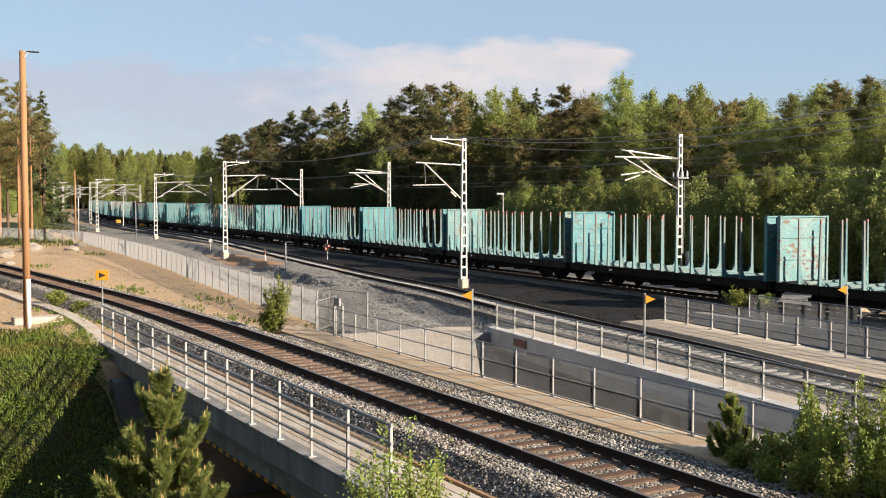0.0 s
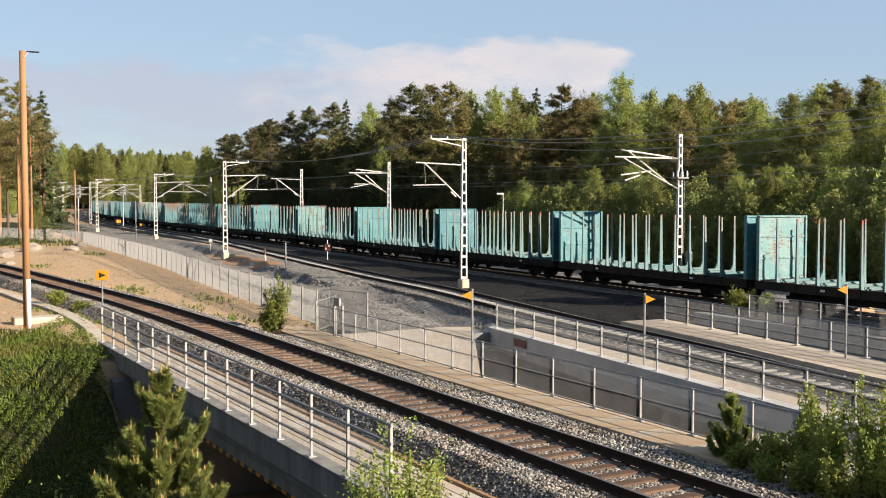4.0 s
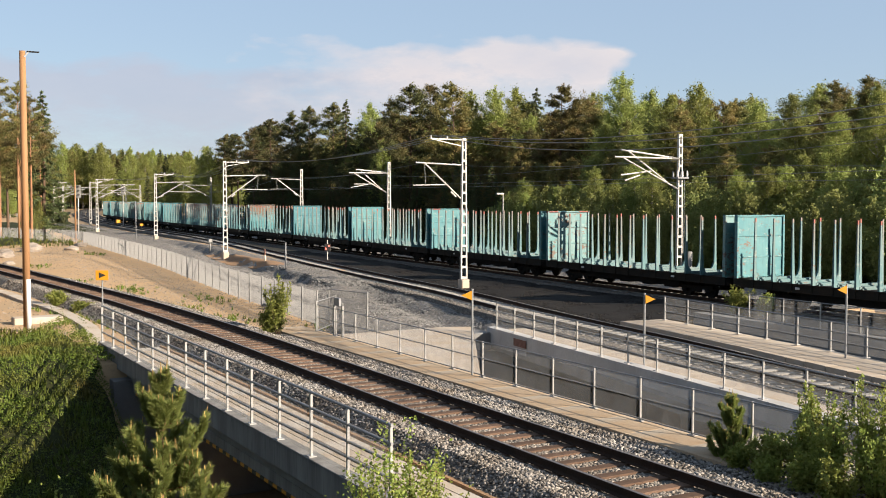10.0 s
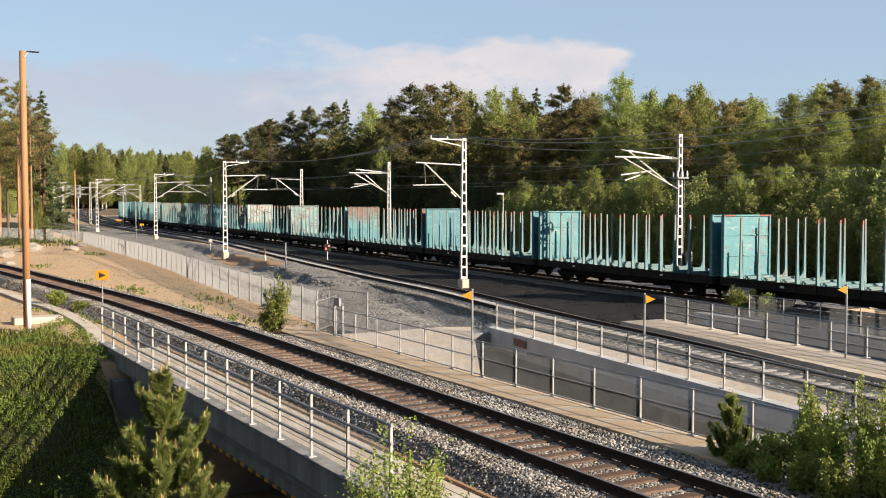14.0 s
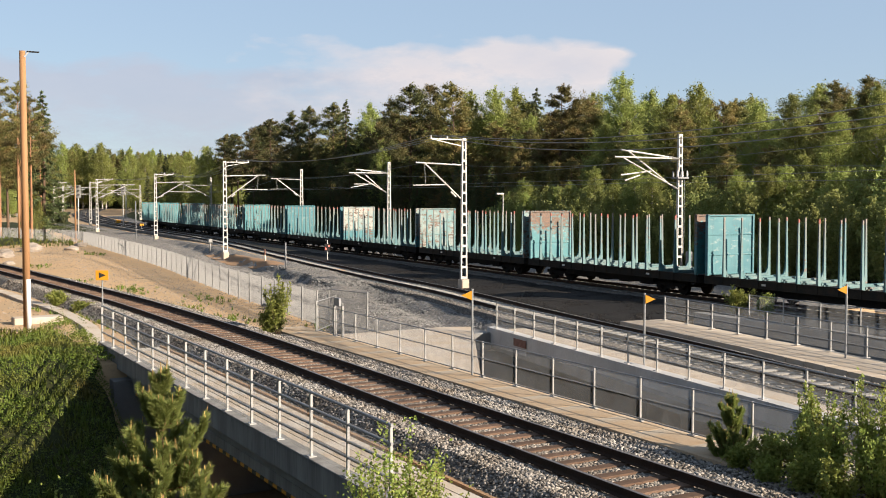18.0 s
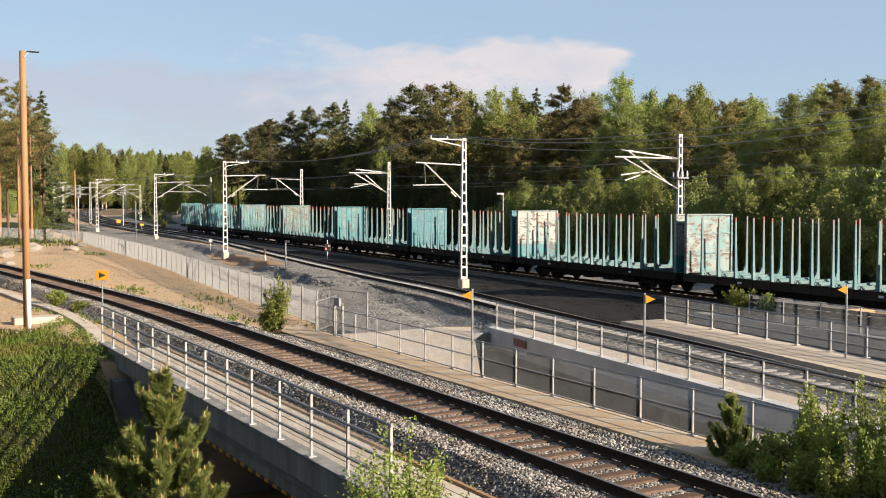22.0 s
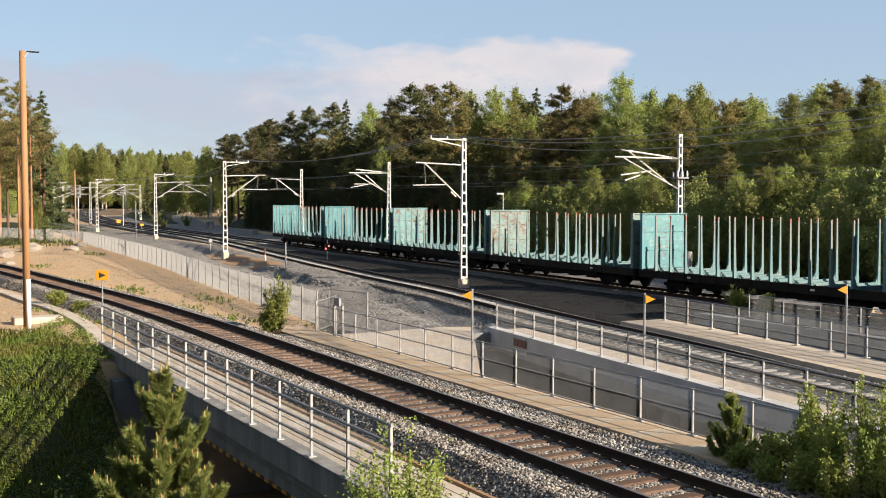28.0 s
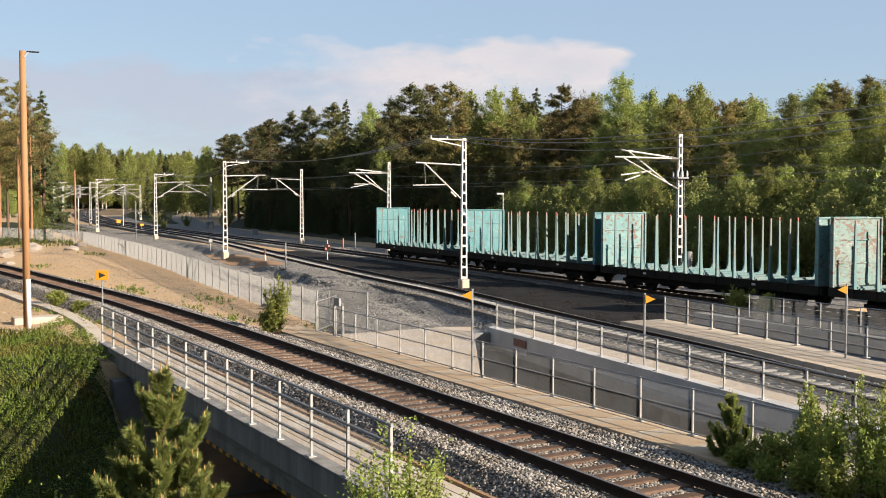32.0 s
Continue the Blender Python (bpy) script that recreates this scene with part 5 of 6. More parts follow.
# signals, cabinets and small posts by the tracks
def signal(x, y, h, lit, label):
    root = thing("railway_signal", pose(x, y, -0.6), label, "signal", "signals")
    part("post", tube(bmesh.new(), (0, 0, 0), (0, 0, h), 0.07, n=10), MAST_PAINT, root)
    part("signal_head", box(bmesh.new(), (-0.38, -0.12, h - 1.2), (0.38, 0.08, h + 0.7), 0.04), DARK_GREY, root, "grey back plate")
    for i in range(3):
        part("lens_hood", tube(bmesh.new(), (0, -0.35, h - 0.7 + i * 0.6), (0, -0.1, h - 0.7 + i * 0.6), 0.14, n=12), BLACK, root)
    for i in range(12):
        part("ladder_rung", bar(bmesh.new(), (-0.22, 0.2, 0.5 + i * (h - 1) / 12), (0.22, 0.2, 0.5 + i * (h - 1) / 12), 0.03), GALV, root)
    return root


signal(30.8, 164.6, 6.6, None, "tall grey railway signal on a post")
signal(46.0, 203.0, 7.2, None, "tall grey railway signal on a post")
dwarf = thing("dwarf_signal", pose(37.5, 87.5, -0.6, 0, 0, -25), "short signal post showing two red lights", "signal", "signals")
part("post", tube(bmesh.new(), (0, 0, 0), (0, 0, 1.75), 0.05, n=10), MAST_PAINT, dwarf)
part("signal_head", box(bmesh.new(), (-0.28, -0.1, 0.72), (0.28, 0.1, 1.4), 0.04), BLACK, dwarf, "black lamp box")
for lx, lz in ((0.13, 1.20), (-0.13, 0.95)):
    part("lens", tube(bmesh.new(), (lx, -0.14, lz), (lx, -0.1, lz), 0.065, n=14), RED_LAMP, dwarf, "lit red lens")


def stub(name, x, y, h, r, mat, label, cap=None):
    root = thing(name, pose(x, y, float(ground_z(x, y)) - 0.02), label, "post", "trackside posts")
    part("post", tube(bmesh.new(), (0, 0, 0), (0, 0, h), r, n=18), mat, root, "", True)
    if cap:
        part("head", box(bmesh.new(), (-cap[0], -cap[0], h), (cap[0], cap[0], h + cap[1]), 0.03), cap[2], root)
    return root


ORANGE = surface("orange_paint", (0.422, 0.109, 0.034), (0.34, 0.136, 0.068), 4, 30, 0.6, relief=0.0)
stub("marker_post", 28.6, 74.5, 2.1, 0.05, GALV, "thin grey marker post by the middle track")
stub("marker_post", 29.9, 82.5, 0.65, 0.09, CONCRETE_DECK, "short pale post with a rust-red tip", (0.05, 0.5, RUST_PLATE))
stub("point_box", 32.6, 106, 1.0, 0.07, GALV_PALE, "white cabinet head on a short post", (0.2, 0.35, GALV_PALE))
stub("marker_post", 32.6, 137, 5.2, 0.06, GALV, "tall thin grey post by the tracks")
stub("marker_post", 46.6, 104.5, 1.3, 0.06, ORANGE, "short orange marker post by the far track")
stub("marker_post", 47.3, 103.0, 1.9, 0.05, GALV, "thin grey marker post by the far track")
stub("marker_post", 46.4, 92.0, 0.9, 0.05, WHITE, "short white marker post by the far track")
stub("cabinet", 53.5, 152.0, 0.1, 0.3, CONCRETE, "pale grey cabinet on a low base by the wood", (0.4, 0.9, GALV_PALE))
stub("cabinet", 59.0, 192.0, 0.1, 0.4, CONCRETE, "white cabinet on a low base by the wood", (0.6, 1.2, GALV_PALE))
stub("yellow_box", 45.5, 205.0, 0.9, 0.05, GALV, "small yellow box on a post", (0.4, 0.6, YELLOW))
stub("yellow_box", 44.0, 181.0, 0.9, 0.05, GALV, "small yellow box on a post", (0.3, 0.4, YELLOW))
stub("concrete_post", 45.55, 50.1, 2.3, 0.2, CONCRETE, "pale concrete cylinder beside the mast")
lamp = thing("street_lamp", pose(48.5, 76.0, -0.6), "slim grey street lamp behind the train", "street lamp")
part("post", tube(bmesh.new(), (0, 0, 0), (0, 0, 5.75), 0.06, 0.045, 10), MAST_PAINT, lamp)
part("lamp_head", box(bmesh.new(), (-0.65, -0.12, 5.72), (0.05, 0.12, 5.86), 0.03), MAST_PAINT, lamp)
# low mesh fence before the train's track
railing("mesh_fence", (line_at(TRAIN, 0) - 6.2, 0), (line_at(TRAIN, 33.6) - 6.2, 33.6), -0.34, 1.05, 18, (1.03,), "low mesh fence on the far bridge", "low fences", 0.018, 0.05)

# ---- trees ----
def leaf_cards(centres, size, rng, thin=0.5):
    """Small leaf pieces, one diamond each, at the given places."""
    n = len(centres)
    d = rng.normal(size=(n, 3))
    d /= np.linalg.norm(d, axis=1)[:, None] + 1e-9
    e = np.cross(d, rng.normal(size=(n, 3)))
    e /= np.linalg.norm(e, axis=1)[:, None] + 1e-9
    s = size * rng.uniform(0.6, 1.35, n)[:, None]
    v = np.stack([centres - d * s, centres + e * s * thin, centres + d * s, centres - e * s * thin], 1).reshape(-1, 3)
    return v, np.arange(4 * n).reshape(-1, 4)


def quad_mesh(name, v, f, mat):
    me = bpy.data.meshes.new(name)
    me.vertices.add(len(v))
    me.vertices.foreach_set("co", np.ascontiguousarray(v, dtype=np.float32).ravel())
    me.loops.add(f.size)
    me.loops.foreach_set("vertex_index", f.ravel().astype(np.int32))
    me.polygons.add(len(f))
    me.polygons.foreach_set("loop_start", np.arange(0, f.size, f.shape[1], dtype=np.int32))
    me.polygons.foreach_set("loop_total", np.full(len(f), f.shape[1], dtype=np.int32))
    me.materials.append(mat)
    me.update()
    return me


def twigs(a, b, leaves, length, n, rng, up, flat, inner=0.3, loose=0.15):
    """Leaves strewn along n short twigs that leave a limb from a to b."""
    q = max(3, int(leaves / n))
    k = inner + (1.02 - inner) * rng.random(n) ** 0.75
    foot = a + (b - a) * k[:, None]
    way = (b - a) / (np.linalg.norm(b - a) + 1e-9) * 0.65 + rng.normal(size=(n, 3)) * 0.62 * np.array([1, 1, flat]) + np.array([0, 0, up])
    way /= np.linalg.norm(way, axis=1)[:, None] + 1e-9
    ln = length * rng.uniform(0.45, 1.45, n)
    u = rng.random((n, q)) ** 0.8
    p = foot[:, None] + way[:, None] * (ln[:, None] * u)[..., None]
    p = p + rng.normal(size=(n, q, 3)) * (ln * loose)[:, None, None] * np.array([1, 1, 0.4 + 0.6 * flat])
    return p.reshape(-1, 3)


def crown_points(kind, h, rng, count):
    """Places of the leaves: twigs along limbs, with gaps between them."""
    pts, limbs = [], []
    turn = rng.uniform(0, 6.283)
    if kind in ("pine", "bare_pine"):
        n = 40 if kind == "pine" else 30
        low = 0.40 if kind == "pine" else 0.5
        lop = rng.normal(size=2) * 0.12
        for i in range(n):
            t = low + (0.985 - low) * ((i + rng.random()) / n) ** 0.9
            z = h * t
            full = math.sin(min(1.0, (1.03 - t) * 2.2) * 1.57) * (0.72 + 0.28 * math.sin(t * 23 + turn))
            a = i * 2.4 + rng.uniform(-0.6, 0.6)
            reach = h * 0.185 * full * rng.uniform(0.45, 1.2) * (1 + lop[0] * math.cos(a) + lop[1] * math.sin(a)) + 0.2
            rise = 0.05 + 0.75 * max(0.0, t - 0.7)
            foot = np.array([0, 0, z - reach * 0.12])
            tip = np.array([math.cos(a) * reach, math.sin(a) * reach, z + reach * rise])
            limbs.append((foot, tip))
            pts.append(twigs(foot, tip, count / n * (0.25 + reach / (0.13 * h)), 0.34 + reach * 0.28, 12, rng, 0.4, 0.45, 0.3, 0.2))
        pts.append(twigs(np.array([0, 0, h * 0.93]), np.array([0, 0, h * 1.0]), count * 0.02, 0.5, 10, rng, 0.6, 0.8, 0.1))
    elif kind == "spruce":
        n = 96
        for i in range(n):
            t = 0.05 + 0.94 * (i + 0.5) / n
            z = h * t
            reach = h * 0.145 * (1.02 - t) ** 0.85 * rng.uniform(0.7, 1.2) + 0.10
            a = i * 2.4 + rng.uniform(-0.4, 0.4)
            foot, tip = np.array([0, 0, z]), np.array([math.cos(a) * reach, math.sin(a) * reach, z - reach * 0.28])
            limbs.append((foot, tip))
            pts.append(twigs(foot, tip, count / n * (0.2 + reach / (0.065 * h)), 0.14 + reach * 0.24, 8, rng, -0.12, 0.4, 0.1))
        pts.append(twigs(np.array([0, 0, h * 0.96]), np.array([0, 0, h * 1.01]), count * 0.006, 0.22, 6, rng, 0.5, 0.6, 0.0))
    elif kind == "birch":
        n = 74
        for i in range(n):
            t = 0.14 + 0.85 * (i + rng.random()) / n
            z = h * t
            reach = h * 0.175 * min(1.0, (1.03 - t) * 1.7) ** 0.8 * min(1.0, 0.45 + t * 1.6) * rng.uniform(0.4, 1.2) + 0.15
            a = i * 2.4 + rng.uniform(-0.6, 0.6)
            foot = np.array([0, 0, z - reach * 0.9])
            tip = np.array([math.cos(a) * reach, math.sin(a) * reach, z + reach * 0.35])
            limbs.append((foot, tip))
            pts.append(twigs(foot, tip, count / n * (0.2 + reach / (0.1 * h)), 0.30 + reach * 0.34, 13, rng, 0.15, 0.9, 0.25, 0.27))
        pts.append(twigs(np.array([0, 0, h * 0.9]), np.array([0, 0, h * 1.02]), count * 0.02, 0.4, 12, rng, 0.8, 1.0, 0.0))
    else:  # many-stemmed bush: slim leafy stems with pointed tops
        n = 24
        for i in range(n):
            a, lean = i * 2.4 + rng.uniform(-0.5, 0.5), rng.uniform(0.05, 0.62)
            L = h * rng.uniform(0.5, 1.0) * (1 - 0.35 * lean)
            foot = np.array([rng.normal() * h * 0.05, rng.normal() * h * 0.05, 0])
            tip = foot + np.array([math.cos(a) * lean * L, math.sin(a) * lean * L, L])
            limbs.append((foot, tip))
            for k in np.linspace(0.15, 0.97, 9):
                p = foot * (1 - k) + tip * k
                e = p + (tip - foot) * 0.10
                pts.append(twigs(p, e, count / n / 9, (h * 0.19 * (1.12 - k) ** 0.7 + 0.06) * rng.uniform(0.35, 1.5), 7, rng, 0.25, 0.8, 0.0, 0.24))
    return np.concatenate(pts), limbs


def tree_proto(kind, h, seed, count, leaf, mat=None, wide=1.0):
    rng = np.random.default_rng(seed)
    pts, limbs = crown_points(kind, h, rng, count)
    slim = np.array([wide, wide, 1.0])
    pts, limbs = pts * slim, [(a * slim, b * slim) for a, b in limbs]
    v, f = leaf_cards(pts, leaf, rng, 0.22 if kind in ("pine", "bare_pine", "spruce") else 0.55)
    mat = mat or {"pine": LEAF_PINE, "bare_pine": LEAF_PINE, "spruce": LEAF_SPRUCE, "birch": LEAF_BIRCH, "bush": LEAF_BIRCH}[kind]
    crown = quad_mesh("crown", v, f, mat)
    bm = bmesh.new()
    if kind != "bush":
        r = h * (0.0125 if kind != "birch" else 0.009)
        segs = 6
        bend = rng.normal(size=2) * h * 0.008
        last = Vector((0, 0, -0.6))
        for i in range(segs):
            t = (i + 1) / segs
            p = Vector((bend[0] * math.sin(3 * t), bend[1] * math.sin(2.3 * t), h * 0.97 * t))
            tube(bm, last, p, r * (1 - i / segs) + 0.02, r * (1 - t) + 0.02, 8)
            last = p
    for a, b in limbs:
        tube(bm, a, b, 0.0022 * h + 0.004, 0.004, 4)
    trunk = bpy.data.meshes.new("trunk")
    bm.to_mesh(trunk)
    bm.free()
    trunk.materials.append({"birch": BARK_BIRCH, "bare_pine": BARK_PINE}.get(kind, BARK_DARK))
    return trunk, crown


def plant(name, meshes, x, y, z, scale, rot, label, category, group, wide=1.0):
    root = thing(name, pose(x, y, z, 0, 0, rot) @ Matrix.Diagonal((scale * wide, scale * wide, scale, 1)), label, category, group)
    for n, me in zip(("stem_clump" if category == "bush" else "trunk", "crown"), meshes):
        ob = new(n, me)
        ob.parent = root
        if n == "stem_clump":
            ob["kind"] = "stuff"
    return root


PINES = [tree_proto("pine", 16, 10 + i, 30000, 0.115) for i in range(4)]
LIT_PINES = [tree_proto("pine", 16, 110 + i, 30000, 0.115, LEAF_PINE_LIT) for i in range(3)]
BARE_PINES = [tree_proto("bare_pine", 20, 15 + i, 22000, 0.12, LEAF_PINE_LIT) for i in range(3)]
BIRCHES = [tree_proto("birch", 13, 20 + i, 34000, 0.066) for i in range(4)]
SPRUCES = [tree_proto("spruce", 15, 30 + i, 20000, 0.14) for i in range(2)]
BUSHES = [tree_proto("bush", 5, 40 + i, 20000, 0.06, LEAF_BUSH) for i in range(3)]
KINDS = {"lit_pine": (LIT_PINES, 16, "pine_tree", "tall Scots pine, sunlight painted into its olive needles"), "bare_pine": (BARE_PINES, 20, "pine_tree", "tall Scots pine with a long bare orange trunk"), "pine": (PINES, 16, "pine_tree", "tall Scots pine with an orange-brown trunk"), "birch": (BIRCHES, 13, "birch_tree", "leafy green birch in the wood"),
         "spruce": (SPRUCES, 15, "spruce_tree", "dark green spruce in the wood"), "bush": (BUSHES, 5, "bush", "leafy green bush at the wood's edge")}
rng = np.random.default_rng(7)


def forest_edge(y):
    return np.interp(y, [30, 60, 90, 108, 129, 161, 190, 220, 300], [54, 53.5, 56, 59.5, 61.5, 63, 66, 77, 106])


def grow(kind, x, y, h):
    z = float(ground_z(x, y)) - 0.1
    # sunlit and far stretches take the brighter needles, the shaded stretch the darker
    protos, base, nm, lab = KINDS["lit_pine" if kind == "pine" and (y < 118 or x < 40 or y > 300) else kind]
    plant(nm, protos[rng.integers(len(protos))], x, y, z, h / base, rng.uniform(0, 360), lab, "bush" if kind == "bush" else "tree", "trees of the wood", rng.uniform(1.0, 1.3) if y < 105 else rng.uniform(0.92, 1.15))


# tallest trees of the wood's skyline: x, y, height
for x, y, h, k in [(84.5, 256, 21, "pine"), (87.5, 250, 22, "spruce"), (86, 240, 22.5, "pine"), (83.5, 228, 21.5, "pine"), (79, 215, 21.5, "pine"), (80, 238, 20, "pine"), (75, 210, 20, "spruce"), (78, 255, 17.6, "birch"), (81.7, 253, 20.6, "pine"), (70, 199, 19, "pine"), (68.3, 185.2, 19.6, "pine"), (64.3, 164.4, 19.3, "pine"), (65.7, 160.2, 20.0, "pine"),
                   (67.4, 154.7, 20.2, "pine"), (64.8, 144.1, 19.7, "spruce"), (68.7, 144.2, 19.1, "birch"), (66.0, 131.9, 18.7, "pine"), (60.1, 115.1, 19.1, "pine"), (64.5, 117.8, 19.5, "pine"),
                   (60.3, 105.2, 18.3, "pine"), (65.7, 110.2, 17.8, "birch"), (67.4, 107.5, 17.9, "birch"), (71.5, 109.3, 18.4, "birch"), (73.4, 107.6, 18.5, "spruce"), (69.3, 96.1, 17.7, "pine"),
                   (77.2, 101.4, 17.4, "birch"), (71.2, 88.7, 17.8, "birch"), (77.0, 91.1, 16.8, "birch")]:
    back = 1.1 if y > 100 else 1.0
    grow(k, x * back, y * back, 5.5 + (h - 5.5) * back)
for x, y, h, k in [(75.0, 85.3, 15.9, "birch"), (73.0, 79.0, 16.2, "birch"), (79.2, 80.6, 15.4, "pine"), (80.9, 78.5, 14.7, "spruce"), (76.8, 71.0, 14.7, "birch"), (74.7, 65.9, 15.2, "birch"),
                   (72.7, 62.4, 15.1, "pine"), (70.9, 57.7, 15.0, "pine"), (70.8, 54.9, 14.6, "birch")]:
    grow(k, x, y, h)


def sky_height(y):
    """Usual height of the wood behind the tracks."""
    # taller towards y 0, out of view, to cast shade on the wood's edge
    return float(np.interp(y, [0, 25, 50, 70, 90, 110, 140, 165, 190, 250], [18.0, 17.0, 13.8, 14.2, 16.0, 17.4, 18.8, 19.2, 19.0, 19.0]))


for dx, step, kinds, low, high in ((0.5, 1.7, ("bush", "bush", "birch"), 0, 0), (3.2, 2.0, ("bush", "bush", "birch"), 0, 0), (3.0, 2.4, ("birch", "birch", "birch", "bush"), 0.40, 0.60), (7.0, 3.0, ("birch", "birch", "birch", "pine"), 0.5, 0.74),
                                   (12.0, 3.4, ("pine", "birch", "birch"), 0.75, 0.96), (19.0, 3.8, ("pine", "birch", "birch", "spruce"), 0.84, 1.02), (28.0, 4.2, ("pine", "birch", "birch"), 0.9, 1.06)):
    y = 2.0
    while y < 285:
        x = float(forest_edge(y)) + dx + rng.uniform(-1.3, 1.3)
        far = y > 88
        kind = kinds[rng.integers(len(kinds))]
        if far and kind == "birch" and rng.random() < 0.85:
            kind = "pine"
        if low == 0 and far:
            kind = "spruce"
            h = rng.uniform(2.5, 5.5)
        elif low == 0:
            h = rng.uniform(4.6, 7.2) if kind == "bush" else rng.uniform(5.5, 8.0)
        elif far and dx < 4:
            kind = ("pine", "spruce")[rng.integers(2)]
            h = sky_height(y) * rng.uniform(0.4, 0.58)
        else:
            h = sky_height(y) * rng.uniform(low, high)
        if y > 0.74 * x - 4 or rng.random() < 0.85:    # the wood goes on past the view: unseen trees, added to shade its foot
            grow(kind, x, y + rng.uniform(-0.8, 0.8), h)
        y += step * rng.uniform(0.7, 1.3) * (1.0 if y < 105 else 1.05 if dx > 2 else 1.5)

# the wood left of the near track, and the far wood round the curve
for x, y, h, k in [(19.5, 161, 22.3, "bare_pine"), (23.3, 169, 22.2, "bare_pine"), (22.8, 155, 19.2, "bare_pine"), (29.1, 185, 22.6, "spruce"), (30.6, 197, 20, "bare_pine"), (34.6, 225, 17, "pine"), (15.0, 150, 20, "bare_pine"),
                   (11, 156, 21, "bare_pine"), (24.5, 178, 18, "bare_pine"), (27, 190, 17, "pine"), (18, 175, 21, "pine"), (22, 186, 20, "pine"), (26, 203, 19, "pine"), (14, 166, 21, "pine"), (9.5, 140, 7.5, "birch"), (13.2, 138, 5, "birch"), (24.5, 166, 4, "bush"), (28, 182, 5, "birch"), (33, 210, 8, "birch")]:
    grow(k, x, y, h)
for i in range(150):
    t = rng.random()
    a = radians(rng.uniform(5.5, 20.0))
    d = rng.uniform(300, 520)
    x, y = d * math.sin(a), d * math.cos(a)
    tx = line_at(TRAIN, min(y, 670))
    if abs(x - tx + 3) < 14 or y < 270:
        continue
    k = ("birch", "birch", "spruce", "birch", "birch")[rng.integers(5)]
    grow(k, x, y, (9.5 + 0.030 * (d - 300) + 4 * rng.random()) if d < 420 else rng.uniform(18, 24))
for i in range(140):
    a = radians(6.0 + 13 * i / 140)
    d = rng.uniform(540, 640)
    grow(("spruce", "pine", "birch", "spruce", "birch")[i % 5], d * math.sin(a), d * math.cos(a), rng.uniform(26, 33) - 4 * i / 140)
for x, y, h in ((62, 192, 3.2), (66, 203, 4.0), (58.5, 205, 2.5), (50, 190, 2), (57, 222, 3)):
    grow("bush", x, y, h)

# ---- young trees and bushes near the camera ----
def young_pine(h, seed, low=0.22):
    """A young pine: whorls of upturned branches, dense with needles, pale shoots at the tips."""
    r = np.random.default_rng(seed)
    bm, shoots = bmesh.new(), []
    tube(bm, (0, 0, -0.3), (0, 0, h * 0.6), 0.035, 0.022, 8)
    tube(bm, (0, 0, h * 0.6), (0, 0, h), 0.022, 0.008, 8)
    axes = []
    # whorls of branches: depth below the top, reach, rise
    for k, (down, reach, rise) in enumerate(((0.26, 0.07, 0.16), (0.66, 0.21, 0.38), (1.14, 0.46, 0.46), (1.36, 0.50, 0.30), (1.74, 0.80, 0.48), (2.0, 0.70, 0.3), (2.25, 0.98, 0.45), (2.6, 1.05, 0.45), (3.0, 1.1, 0.4))):
        if down > h * (1 - low):
            break
        nb = 5 if k < 1 else 8
        for b in range(nb):
            a = b * 6.283 / nb + r.uniform(-0.3, 0.3) + k * 1.1
            L = r.uniform(0.7, 1.1)
            out = np.array([math.cos(a), math.sin(a), 0.0])
            p0 = np.array([0, 0, h - down])
            p1 = p0 + out * reach * L * 0.55 + np.array([0, 0, rise * L * 0.28])
            p2 = p0 + out * reach * L * 0.95 + np.array([0, 0, rise * L * 1.0])
            tube(bm, p0, p1, 0.014, 0.009, 5)
            tube(bm, p1, p2, 0.009, 0.005, 5)
            axes += [(p0 * 0.6 + p1 * 0.4, p1), (p1, p2), (p1, p2)]
            tips = [p2]
            for q in range(3 + 2 * min(k, 3)):
                u = r.uniform(0.25, 0.95)
                q0 = p0 * (1 - u) + p1 * u if r.random() < 0.45 else p1 * (1 - u) + p2 * u
                sa = a + r.choice((-1, 1)) * r.uniform(0.4, 1.2)
                q1 = q0 + np.array([math.cos(sa) * 0.5, math.sin(sa) * 0.5, 1.0]) * r.uniform(0.16, 0.30) * (0.6 + 0.5 * reach)
                tube(bm, q0, q1, 0.007, 0.004, 4)
                axes += [(q0, q1)] * 2
                tips.append(q1)
            for p in tips:
                if r.random() < 0.75:
                    shoots.append((p, p + np.array([r.normal() * 0.012, r.normal() * 0.012, r.uniform(0.05, 0.13)]), 0.0065))
    for q in range(5):
        a = q * 1.256
        shoots.append(((0, 0, h - 0.12), (0.05 * math.cos(a), 0.05 * math.sin(a), h + 0.02), 0.007))
    shoots.append(((0, 0, h - 0.05), (0, 0, h + 0.15), 0.009))
    axes += [(np.array([0, 0, h - 0.75]), np.array([0, 0, h - 0.02]))] * 4
    P, D = [], []
    for a, b in axes:
        m = int(30 + 620 * np.linalg.norm(b - a))
        k = r.random(m)[:, None]
        ax = (b - a) / (np.linalg.norm(b - a) + 1e-9)
        rad = r.normal(size=(m, 3))
        rad -= (rad @ ax)[:, None] * ax
        rad /= np.linalg.norm(rad, axis=1)[:, None] + 1e-9
        P.append(a * (1 - k) + b * k)
        D.append(ax * r.uniform(0.5, 1.0, (m, 1)) + rad * r.uniform(0.45, 0.85, (m, 1)))
    P, D = np.concatenate(P), np.concatenate(D)
    n = len(P)
    L = 0.072 * r.uniform(0.7, 1.3, n)[:, None]
    e = np.cross(D, r.normal(size=(n, 3)))
    e /= np.linalg.norm(e, axis=1)[:, None] + 1e-9
